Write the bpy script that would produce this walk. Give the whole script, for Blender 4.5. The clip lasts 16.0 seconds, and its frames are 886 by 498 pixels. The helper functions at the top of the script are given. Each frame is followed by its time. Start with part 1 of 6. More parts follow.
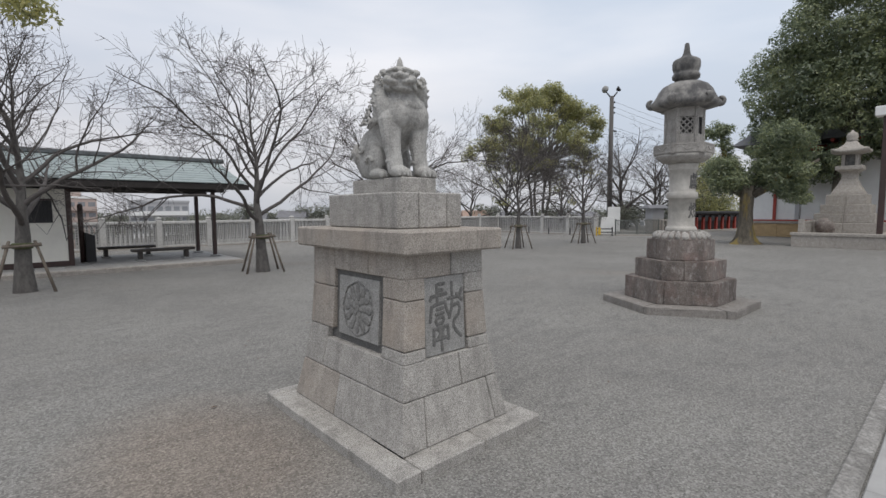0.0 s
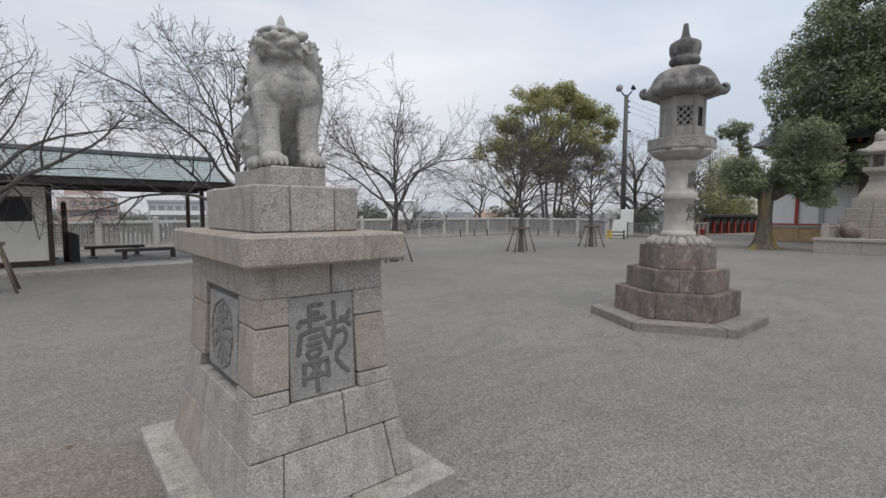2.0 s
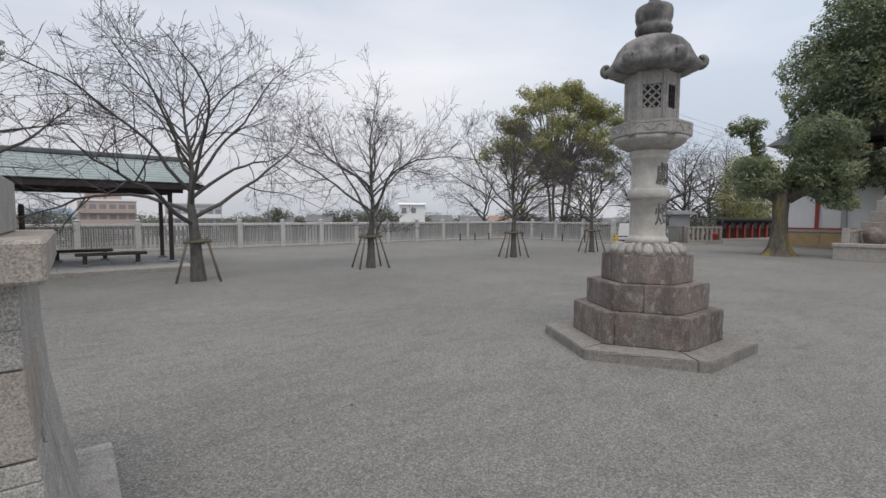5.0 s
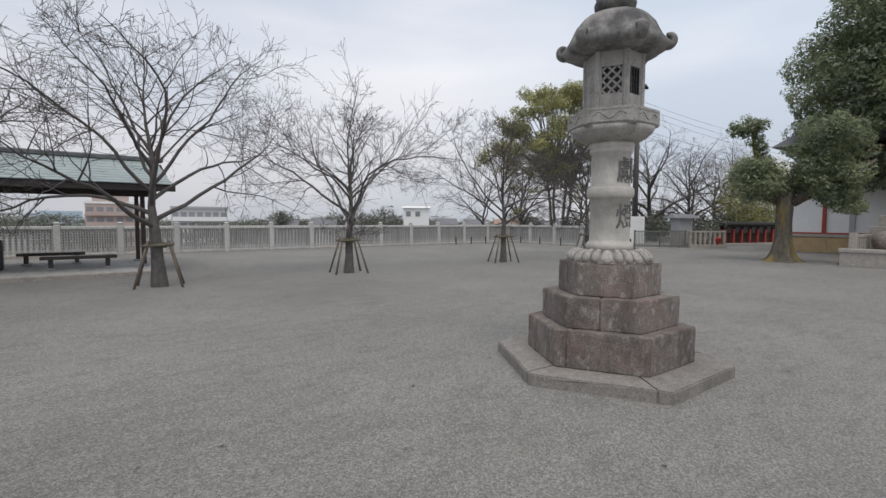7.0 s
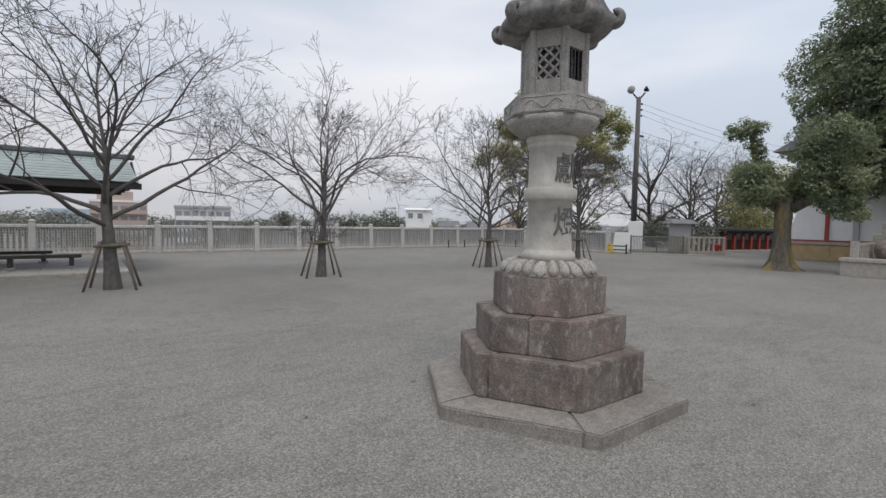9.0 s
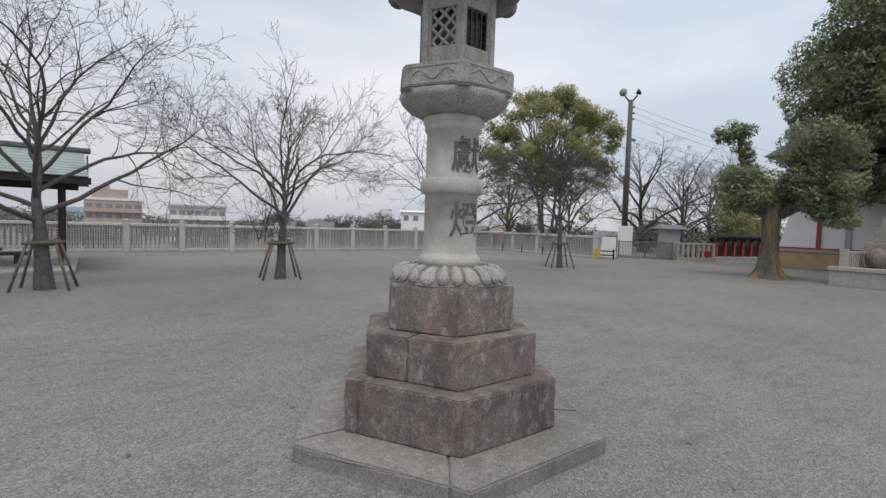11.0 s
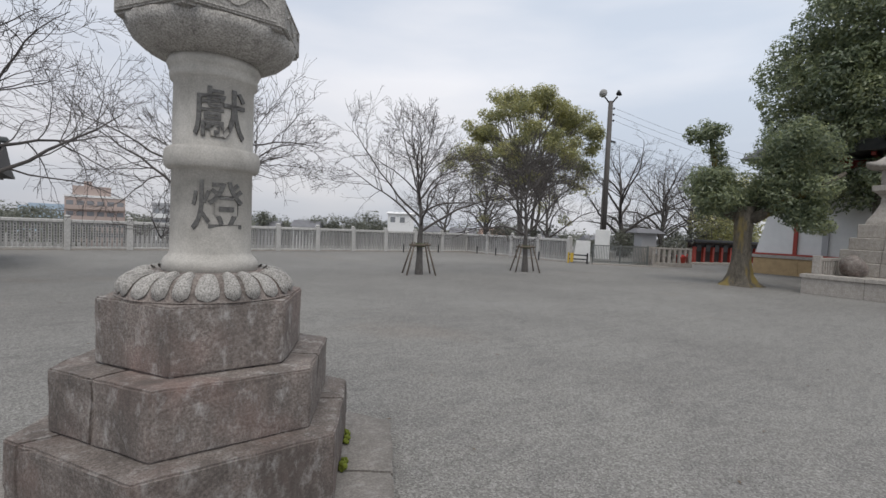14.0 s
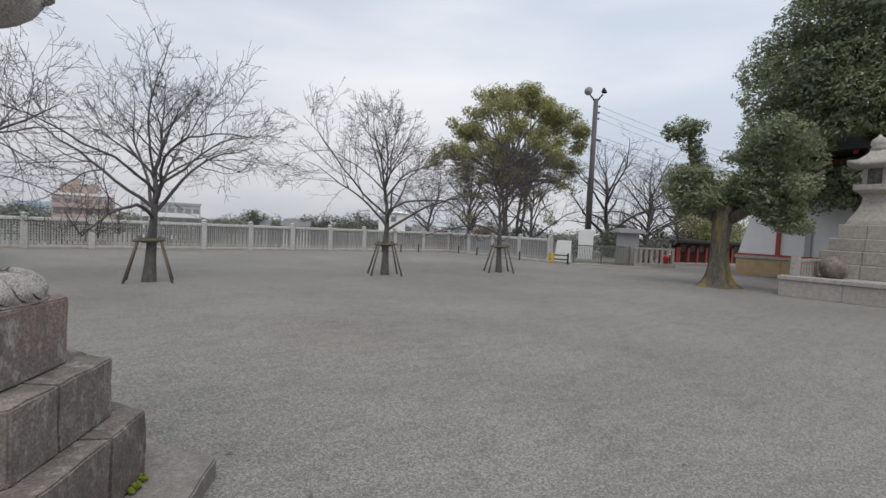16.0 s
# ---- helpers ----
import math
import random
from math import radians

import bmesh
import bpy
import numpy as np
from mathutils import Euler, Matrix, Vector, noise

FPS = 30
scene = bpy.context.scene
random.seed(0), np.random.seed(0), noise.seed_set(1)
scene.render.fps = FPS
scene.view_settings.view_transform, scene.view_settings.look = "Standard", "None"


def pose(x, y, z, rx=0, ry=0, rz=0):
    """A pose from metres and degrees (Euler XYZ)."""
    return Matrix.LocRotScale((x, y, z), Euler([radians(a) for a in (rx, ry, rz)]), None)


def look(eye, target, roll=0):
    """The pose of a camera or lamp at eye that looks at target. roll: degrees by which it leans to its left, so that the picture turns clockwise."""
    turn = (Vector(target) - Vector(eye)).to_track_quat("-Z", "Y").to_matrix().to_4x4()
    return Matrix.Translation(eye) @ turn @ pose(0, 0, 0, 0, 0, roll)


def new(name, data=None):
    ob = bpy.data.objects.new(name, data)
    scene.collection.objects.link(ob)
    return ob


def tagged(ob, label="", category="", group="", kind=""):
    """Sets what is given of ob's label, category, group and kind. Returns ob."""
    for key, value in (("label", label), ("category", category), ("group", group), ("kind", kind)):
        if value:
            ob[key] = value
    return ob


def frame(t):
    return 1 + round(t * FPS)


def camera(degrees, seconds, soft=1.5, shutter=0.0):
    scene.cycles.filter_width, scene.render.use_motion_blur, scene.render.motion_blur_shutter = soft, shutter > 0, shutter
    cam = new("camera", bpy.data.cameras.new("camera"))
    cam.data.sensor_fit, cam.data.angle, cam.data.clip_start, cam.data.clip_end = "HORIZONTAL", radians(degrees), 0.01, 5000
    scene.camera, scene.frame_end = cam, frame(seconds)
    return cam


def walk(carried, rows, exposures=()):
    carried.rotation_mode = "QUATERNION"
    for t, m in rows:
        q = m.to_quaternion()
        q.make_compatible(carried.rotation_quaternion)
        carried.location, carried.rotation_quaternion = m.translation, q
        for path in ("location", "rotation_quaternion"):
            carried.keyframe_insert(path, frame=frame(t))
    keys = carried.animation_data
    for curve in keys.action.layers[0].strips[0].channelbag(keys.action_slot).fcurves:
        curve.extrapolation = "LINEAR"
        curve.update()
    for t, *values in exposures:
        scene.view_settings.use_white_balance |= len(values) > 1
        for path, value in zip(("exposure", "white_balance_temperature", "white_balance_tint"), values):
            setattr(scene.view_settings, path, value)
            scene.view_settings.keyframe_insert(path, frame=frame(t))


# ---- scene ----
cam = camera(86.0, 16.0)
PATH = [
    (0, (-0.156, 0.96, 1.528), (1.18, 2.439, 1.369), -0.3),
    (0.5, (0.099, 0.987, 1.515), (1.419, 2.48, 1.355), -0.1),
    (1, (0.307, 0.999, 1.53), (1.615, 2.504, 1.373), -0.1),
    (1.5, (0.569, 1.013, 1.508), (1.863, 2.53, 1.355), -0.1),
    (2, (0.813, 1.037, 1.517), (2.097, 2.562, 1.364), 0.1),
    (2.5, (1.063, 1.05, 1.513), (2.336, 2.585, 1.361), 0.1),
    (3, (1.292, 1.08, 1.505), (2.557, 2.622, 1.361), -0.0),
    (3.5, (1.549, 1.096, 1.511), (2.804, 2.647, 1.367), -0.0),
    (4, (1.787, 1.104, 1.498), (3.034, 2.662, 1.355), 0.1),
    (6.5, (3.035, 1.187, 1.489), (4.246, 2.774, 1.362), 0.2),
    (7, (3.253, 1.198, 1.481), (4.46, 2.788, 1.358), 0.3),
    (7.5, (3.511, 1.228, 1.492), (4.714, 2.821, 1.369), 0.5),
    (8, (3.734, 1.238, 1.502), (4.932, 2.834, 1.38), 0.7),
    (8.5, (4.0, 1.235, 1.487), (5.195, 2.835, 1.371), 0.8),
    (9, (4.213, 1.215, 1.503), (5.403, 2.819, 1.389), 1.0),
    (9.2, (4.305, 1.211, 1.502), (5.495, 2.815, 1.389), 1.0),
    (11.5, (5.497, 1.248, 1.479), (6.694, 2.847, 1.38), 2.0),
    (12, (5.722, 1.244, 1.483), (6.923, 2.84, 1.385), 2.1),
    (12.5, (5.987, 1.241, 1.474), (7.193, 2.834, 1.379), 2.1),
    (13, (6.235, 1.234, 1.453), (7.444, 2.825, 1.362), 2.3),
    (13.5, (6.508, 1.226, 1.473), (7.722, 2.813, 1.382), 2.3),
    (14, (6.726, 1.285, 1.465), (7.948, 2.866, 1.375), 2.5),
    (14.5, (6.987, 1.243, 1.488), (8.211, 2.822, 1.398), 2.5),
    (15, (7.213, 1.204, 1.466), (8.44, 2.781, 1.378), 2.6),
    (15.5, (7.478, 1.2, 1.495), (8.711, 2.772, 1.405), 2.5),
    (16, (7.718, 1.218, 1.477), (8.957, 2.786, 1.386), 2.7),
]
walk(cam, [(t, look(eye, target, roll)) for t, eye, target, roll in PATH], [(0.0, 0.43), (16.0, 0.43)])

# ---- light ----
world = bpy.data.worlds.new("overcast_sky")
scene.world = world
world.use_nodes = True
wn, wl = world.node_tree.nodes, world.node_tree.links
wn.clear()
w_out = wn.new("ShaderNodeOutputWorld")
w_bg = wn.new("ShaderNodeBackground")
sky = wn.new("ShaderNodeTexSky")
sky.sky_type, sky.sun_disc = "NISHITA", False
sky.sun_elevation, sky.sun_rotation = radians(66.4), radians(211.0)
sky_dim = wn.new("ShaderNodeVectorMath")
sky_dim.operation = "SCALE"
sky_dim.inputs["Scale"].default_value = 0.06
w_co = wn.new("ShaderNodeTexCoord")
w_map = wn.new("ShaderNodeMapping")
w_map.inputs["Scale"].default_value = (1.0, 1.0, 4.0)
w_noise = wn.new("ShaderNodeTexNoise")
w_noise.inputs["Scale"].default_value, w_noise.inputs["Detail"].default_value = 1.5, 6.0
w_noise.inputs["Roughness"].default_value = 0.45
w_ramp = wn.new("ShaderNodeValToRGB")
w_ramp.color_ramp.elements[0].position, w_ramp.color_ramp.elements[0].color = 0.36, (0.455, 0.505, 0.58, 1)
w_ramp.color_ramp.elements[1].position, w_ramp.color_ramp.elements[1].color = 0.66, (0.67, 0.672, 0.695, 1)
w_mix = wn.new("ShaderNodeMix")
w_mix.data_type = "RGBA"
w_mix.inputs["Factor"].default_value = 0.9
wl.new(w_co.outputs["Generated"], w_map.inputs["Vector"])
wl.new(w_map.outputs["Vector"], w_noise.inputs["Vector"])
wl.new(w_noise.outputs["Fac"], w_ramp.inputs["Fac"])
wl.new(sky.outputs["Color"], sky_dim.inputs[0])
wl.new(sky_dim.outputs["Vector"], w_mix.inputs["A"])
wl.new(w_ramp.outputs["Color"], w_mix.inputs["B"])
w_sep = wn.new("ShaderNodeSeparateXYZ")
w_haze = wn.new("ShaderNodeValToRGB")
w_haze.color_ramp.elements[0].position, w_haze.color_ramp.elements[0].color = 0.0, (0.78, 0.765, 0.765, 1)
w_haze.color_ramp.elements[1].position, w_haze.color_ramp.elements[1].color = 0.3, (1.04, 1.04, 1.05, 1)
w_mul = wn.new("ShaderNodeMix")
w_mul.data_type, w_mul.blend_type = "RGBA", "MULTIPLY"
w_mul.inputs["Factor"].default_value = 1.0
wl.new(w_co.outputs["Generated"], w_sep.inputs[0])
wl.new(w_sep.outputs["Z"], w_haze.inputs["Fac"])
wl.new(w_mix.outputs["Result"], w_mul.inputs["A"])
wl.new(w_haze.outputs["Color"], w_mul.inputs["B"])
w_east = wn.new("ShaderNodeValToRGB")
w_east.color_ramp.elements[0].position, w_east.color_ramp.elements[0].color = 0.0, (0.93, 0.935, 0.95, 1)
w_east.color_ramp.elements[1].position, w_east.color_ramp.elements[1].color = 0.9, (1.1, 1.095, 1.085, 1)
w_mul2 = wn.new("ShaderNodeMix")
w_mul2.data_type, w_mul2.blend_type = "RGBA", "MULTIPLY"
w_mul2.inputs["Factor"].default_value = 1.0
wl.new(w_sep.outputs["X"], w_east.inputs["Fac"])
wl.new(w_mul.outputs["Result"], w_mul2.inputs["A"])
wl.new(w_east.outputs["Color"], w_mul2.inputs["B"])
wl.new(w_mul2.outputs["Result"], w_bg.inputs["Color"])
w_bg.inputs["Strength"].default_value = 1.0
wl.new(w_bg.outputs["Background"], w_out.inputs["Surface"])

sun_data = bpy.data.lights.new("sun", "SUN")
sun_data.energy, sun_data.angle, sun_data.color = 1.1, radians(40), (1.0, 0.95, 0.88)
sun = new("sun", sun_data)
sun.matrix_world = look((-9, -15, 40), (0, 0, 0))


# ---- materials ----
def material(name, build):
    m = bpy.data.materials.new(name)
    m.use_nodes = True
    nt = m.node_tree
    bsdf = nt.nodes["Principled BSDF"]
    build(nt, bsdf)
    return m


def node(nt, kind, **values):
    n = nt.nodes.new(kind)
    for key, value in values.items():
        n.inputs[key].default_value = value
    return n


def tex(nt, scale, detail=4.0, rough=0.6, kind="Object", stretch=(1, 1, 1)):
    co = nt.nodes.new("ShaderNodeTexCoord")
    mp = node(nt, "ShaderNodeMapping", Scale=stretch)
    no = node(nt, "ShaderNodeTexNoise", Scale=scale, Detail=detail, Roughness=rough)
    nt.links.new(co.outputs[kind], mp.inputs["Vector"])
    nt.links.new(mp.outputs["Vector"], no.inputs["Vector"])
    return no


def ramp(nt, source, stops):
    r = nt.nodes.new("ShaderNodeValToRGB")
    e = r.color_ramp.elements
    while len(e) < len(stops):
        e.new(0.5)
    for k, (p, c) in enumerate(stops):
        e[k].position, e[k].color = p, (*c, 1)
    nt.links.new(source, r.inputs["Fac"])
    return r


def mix(nt, a, b, fac, mode="MIX"):
    m = nt.nodes.new("ShaderNodeMix")
    m.data_type, m.blend_type = "RGBA", mode
    for key, v in (("A", a), ("B", b)):
        if hasattr(v, "links"):
            nt.links.new(v, m.inputs[key])
        else:
            m.inputs[key].default_value = (*v, 1)
    if hasattr(fac, "links"):
        nt.links.new(fac, m.inputs["Factor"])
    else:
        m.inputs["Factor"].default_value = fac
    return m.outputs["Result"]


def bump(nt, bsdf, source, strength, distance):
    b = node(nt, "ShaderNodeBump", Strength=strength, Distance=distance)
    nt.links.new(source, b.inputs["Height"])
    nt.links.new(b.outputs["Normal"], bsdf.inputs["Normal"])


def piece_tone(nt, colour, spread):
    """Lightens or darkens a colour a little from piece to piece."""
    info = nt.nodes.new("ShaderNodeObjectInfo")
    r = ramp(nt, info.outputs["Random"], [(0, (1 - spread,) * 3), (1, (1 + spread,) * 3)])
    return mix(nt, colour, r.outputs["Color"], 1.0, "MULTIPLY")


def stone(name, base, dark, light, grain=130, stain=1.6, stain_amount=(0.45, 0.72), stain_colour=(0.07, 0.065, 0.058), tone=0.06, streak=(1, 1, 0.35), warm=None, kind="Object", lichen=None, speck=None, relief=0.45):
    def build(nt, bsdf):
        g = tex(nt, grain, 3, 0.7, kind)
        c = ramp(nt, g.outputs["Fac"], [(0.34, dark), (0.5, base), (0.66, light)]).outputs["Color"]
        if speck:
            sp = tex(nt, grain * 1.7, 2, 0.5, kind)
            c = mix(nt, c, speck, ramp(nt, sp.outputs["Fac"], [(0.6, (0, 0, 0)), (0.68, (0.75, 0.75, 0.75))]).outputs["Color"])
        mid = tex(nt, 9, 5, 0.65, kind)
        c = mix(nt, c, ramp(nt, mid.outputs["Fac"], [(0.3, (0.8, 0.79, 0.77)), (0.7, (1.13, 1.12, 1.1))]).outputs["Color"], 1.0, "MULTIPLY")
        if warm:
            wn_ = tex(nt, 2.3, 3, 0.5, kind)
            c = mix(nt, c, warm, ramp(nt, wn_.outputs["Fac"], [(0.5, (0, 0, 0)), (0.75, (0.6, 0.6, 0.6))]).outputs["Color"])
        st = tex(nt, stain * 2, 8, 0.72, kind, streak)
        c = mix(nt, c, stain_colour, ramp(nt, st.outputs["Fac"], [(stain_amount[0], (0, 0, 0)), (stain_amount[1], (0.85, 0.85, 0.85))]).outputs["Color"])
        if lichen:
            li = tex(nt, 15, 9, 0.8, kind, (1, 1, 0.6))
            c = mix(nt, c, lichen, ramp(nt, li.outputs["Fac"], [(0.52, (0, 0, 0)), (0.68, (0.7, 0.7, 0.7))]).outputs["Color"])
        c = piece_tone(nt, c, tone)
        nt.links.new(c, bsdf.inputs["Base Color"])
        bsdf.inputs["Roughness"].default_value = 0.88
        bump(nt, bsdf, mix(nt, g.outputs["Fac"], mid.outputs["Fac"], 0.5), relief, 0.006)
    return material(name, build)


GRANITE = stone("pale_granite", (0.37, 0.355, 0.335), (0.2, 0.193, 0.183), (0.54, 0.525, 0.5), stain_amount=(0.5, 0.84), stain_colour=(0.09, 0.085, 0.078), streak=(2.6, 2.6, 0.3), speck=(0.075, 0.073, 0.07), relief=0.6)
GRANITE_PINK = stone("warm_granite", (0.375, 0.34, 0.305), (0.22, 0.2, 0.178), (0.49, 0.455, 0.415), stain_amount=(0.5, 0.86), stain_colour=(0.1, 0.09, 0.08), streak=(2.6, 2.6, 0.3), speck=(0.1, 0.09, 0.08), warm=(0.36, 0.29, 0.23), relief=0.6)
SLAB_STONE = stone("worn_grey_slab", (0.235, 0.218, 0.202), (0.16, 0.148, 0.138), (0.32, 0.302, 0.284), grain=80, stain=0.8, stain_amount=(0.46, 0.8), stain_colour=(0.13, 0.12, 0.108), streak=(1, 1, 1), lichen=(0.36, 0.35, 0.335), relief=0.5)
GRANITE_SMOOTH = stone("smooth_granite", (0.45, 0.432, 0.40), (0.39, 0.375, 0.35), (0.5, 0.485, 0.455), stain_amount=(0.66, 1.0))
STATUE_STONE = stone("weathered_statue_granite", (0.44, 0.435, 0.42), (0.33, 0.325, 0.315), (0.52, 0.515, 0.5), stain=4.5, relief=0.8, stain_amount=(0.48, 0.78), stain_colour=(0.1, 0.098, 0.094))
MOSSY = stone("stained_dark_granite", (0.225, 0.192, 0.175), (0.13, 0.11, 0.1), (0.33, 0.295, 0.272), grain=85, stain=1.2, stain_amount=(0.41, 0.66), stain_colour=(0.088, 0.075, 0.067), tone=0.16, warm=(0.235, 0.135, 0.112), streak=(1.7, 1.7, 0.5), lichen=(0.47, 0.455, 0.435), relief=0.9)
DARK_STONE = stone("blackened_roof_stone", (0.27, 0.262, 0.25), (0.21, 0.204, 0.195), (0.33, 0.322, 0.306), grain=90, stain=1.3, stain_amount=(0.41, 0.58), stain_colour=(0.055, 0.055, 0.058), streak=(1, 1, 0.8), relief=0.5)
PANEL_STONE = stone("grey_carved_panel", (0.31, 0.308, 0.30), (0.2, 0.2, 0.195), (0.41, 0.405, 0.395), grain=110, stain_amount=(0.6, 0.95))
CARVED = stone("dark_carving", (0.135, 0.133, 0.13), (0.09, 0.089, 0.087), (0.19, 0.188, 0.18), grain=90, stain_amount=(0.62, 0.95))
# relief shade put into the crest's colour, a tone below its panel
CREST = stone("shaded_carving", (0.215, 0.213, 0.207), (0.14, 0.139, 0.135), (0.29, 0.287, 0.28), grain=90, stain_amount=(0.62, 0.95))
FENCE_STONE = stone("fence_granite", (0.52, 0.515, 0.505), (0.40, 0.395, 0.39), (0.6, 0.6, 0.59), grain=60, stain=1.2, stain_amount=(0.58, 0.95), stain_colour=(0.18, 0.175, 0.165))
SLAT_STONE = stone("inscribed_slat_granite", (0.4, 0.397, 0.39), (0.3, 0.297, 0.292), (0.48, 0.477, 0.47), grain=60, stain=1.2, stain_amount=(0.5, 0.85), stain_colour=(0.16, 0.155, 0.147), tone=0.1)
TERRACE_STONE = stone("terrace_granite", (0.38, 0.355, 0.325), (0.28, 0.26, 0.24), (0.46, 0.43, 0.4), grain=40, stain=1.3, stain_amount=(0.56, 0.9), stain_colour=(0.14, 0.125, 0.11))


def plain(name, colour, rough=0.7, metal=0.0, vary=0.15, scale=6.0, relief=0.1, stretch=(1, 1, 1), tone=0.0):
    def build(nt, bsdf):
        n = tex(nt, scale, 6, 0.65, "Object", stretch)
        c = mix(nt, colour, ramp(nt, n.outputs["Fac"], [(0.3, (1 - vary,) * 3), (0.7, (1 + vary,) * 3)]).outputs["Color"], 1.0, "MULTIPLY")
        if tone:
            c = piece_tone(nt, c, tone)
        nt.links.new(c, bsdf.inputs["Base Color"])
        bsdf.inputs["Roughness"].default_value, bsdf.inputs["Metallic"].default_value = rough, metal
        bump(nt, bsdf, n.outputs["Fac"], relief, 0.01)
    return material(name, build)


BARK = plain("cherry_bark", (0.11, 0.102, 0.095), 0.9, vary=0.4, scale=14, relief=0.6, stretch=(1, 1, 0.5))
TWIG = plain("cherry_twigs", (0.095, 0.085, 0.08), 0.9, vary=0.25, scale=5)
STAKE = plain("weathered_stake_wood", (0.15, 0.125, 0.1), 0.85, vary=0.35, scale=12, stretch=(1, 1, 0.15))
ROPE = plain("green_brown_binding", (0.09, 0.1, 0.045), 0.95, vary=0.4, scale=40)
COPPER = plain("verdigris_copper", (0.31, 0.36, 0.355), 0.55, vary=0.2, scale=2.5, relief=0.1)
DARK_COPPER = plain("grey_ridge_copper", (0.12, 0.13, 0.135), 0.6, vary=0.25, scale=4)
BROWN_STEEL = plain("dark_brown_paint", (0.055, 0.032, 0.028), 0.5, vary=0.2, scale=5)
EAVE_WOOD = plain("dark_eave_timber", (0.035, 0.03, 0.028), 0.7, vary=0.3, scale=8)
PLASTER = plain("cream_plaster", (0.80, 0.78, 0.71), 0.85, vary=0.06, scale=2)
WHITE_WALL = plain("white_plaster", (0.8, 0.8, 0.79), 0.8, vary=0.05, scale=2)
OCHRE = plain("ochre_stone_wall", (0.46, 0.33, 0.18), 0.85, vary=0.15, scale=3)
VERMILION = plain("vermilion_paint", (0.36, 0.05, 0.034), 0.5, vary=0.12, scale=6)
BLACK = plain("black_metal", (0.02, 0.02, 0.022), 0.45, vary=0.2, scale=9)
CHARCOAL = plain("charcoal_panel", (0.035, 0.035, 0.038), 0.6, vary=0.2, scale=4)
BENCH_WOOD = plain("dark_bench_wood", (0.05, 0.042, 0.036), 0.6, vary=0.3, scale=10, stretch=(0.2, 1, 1))
CONCRETE = plain("grey_concrete", (0.33, 0.33, 0.32), 0.9, vary=0.12, scale=4)
DECK = plain("grey_paving_slab", (0.36, 0.355, 0.345), 0.85, vary=0.12, scale=5, tone=0.08)
POLE_MAT = plain("dark_pole_concrete", (0.10, 0.093, 0.088), 0.8, vary=0.25, scale=3, stretch=(1, 1, 0.2))
WHITE_PAINT = plain("white_paint", (0.78, 0.78, 0.76), 0.6, vary=0.06, scale=3)
YELLOW = plain("yellow_plastic", (0.6, 0.4, 0.05), 0.5, vary=0.1)
INK = plain("dark_inscription", (0.10, 0.10, 0.10), 0.9, vary=0.2)
PLUM_RED = plain("red_cloth", (0.5, 0.05, 0.04), 0.9, vary=0.2)
MOSS_MAT = plain("bright_moss", (0.14, 0.17, 0.02), 0.95, vary=0.5, scale=60, relief=0.8)
TAN_WALL = plain("tan_render", (0.46, 0.37, 0.33), 0.85, vary=0.08, scale=0.2)
GREY_WALL = plain("grey_render", (0.42, 0.42, 0.43), 0.85, vary=0.08, scale=0.2)
BLUE_GLASS = plain("blue_facade", (0.42, 0.52, 0.62), 0.4, vary=0.08, scale=0.1)
WINDOW_DARK = plain("window_glass", (0.24, 0.25, 0.265), 0.25, vary=0.1, scale=0.5)
ROOF_TILE = plain("grey_roof_tiles", (0.17, 0.17, 0.18), 0.75, vary=0.2, scale=1)
ROOF_ORANGE = plain("orange_roof_tiles", (0.33, 0.23, 0.18), 0.75, vary=0.15, scale=1)


def leaf_material(name, a, b, c):
    def build(nt, bsdf):
        g = nt.nodes.new("ShaderNodeNewGeometry")
        r = ramp(nt, g.outputs["Random Per Island"], [(0.0, a), (0.55, b), (1.0, c)])
        n = tex(nt, 0.6, 3, 0.5)
        col = mix(nt, r.outputs["Color"], ramp(nt, n.outputs["Fac"], [(0.3, (0.72, 0.76, 0.7)), (0.7, (1.25, 1.2, 1.0))]).outputs["Color"], 1.0, "MULTIPLY")
        nt.links.new(col, bsdf.inputs["Base Color"])
        bsdf.inputs["Roughness"].default_value, bsdf.inputs["Specular IOR Level"].default_value = 0.42, 0.85
        glow = nt.nodes.new("ShaderNodeBsdfTranslucent")
        nt.links.new(col, glow.inputs["Color"])
        both = node(nt, "ShaderNodeMixShader", Fac=0.5)
        nt.links.new(bsdf.outputs["BSDF"], both.inputs[1])
        nt.links.new(glow.outputs["BSDF"], both.inputs[2])
        nt.links.new(both.outputs["Shader"], nt.nodes["Material Output"].inputs["Surface"])
    return material(name, build)


# evergreen and camphor leaf colours lifted past real foliage to imitate haze
LEAF_DARK = leaf_material("glossy_dark_leaves", (0.16, 0.2, 0.15), (0.235, 0.28, 0.19), (0.36, 0.39, 0.23))
LEAF_CAMPHOR = leaf_material("camphor_leaves", (0.26, 0.275, 0.16), (0.365, 0.37, 0.19), (0.5, 0.465, 0.22))
# distance haze is mixed into this leaf colour as pale grey
LEAF_HAZED = leaf_material("hazed_foliage", (0.14, 0.155, 0.14), (0.175, 0.185, 0.165), (0.21, 0.215, 0.185))
# camphor's own light bark, greyed paler still in place of distance haze
PALE_HAZED_BARK = plain("pale_grey_hazed_bark", (0.21, 0.195, 0.18), 0.9, vary=0.3, scale=8, relief=0.5, stretch=(1, 1, 0.4))


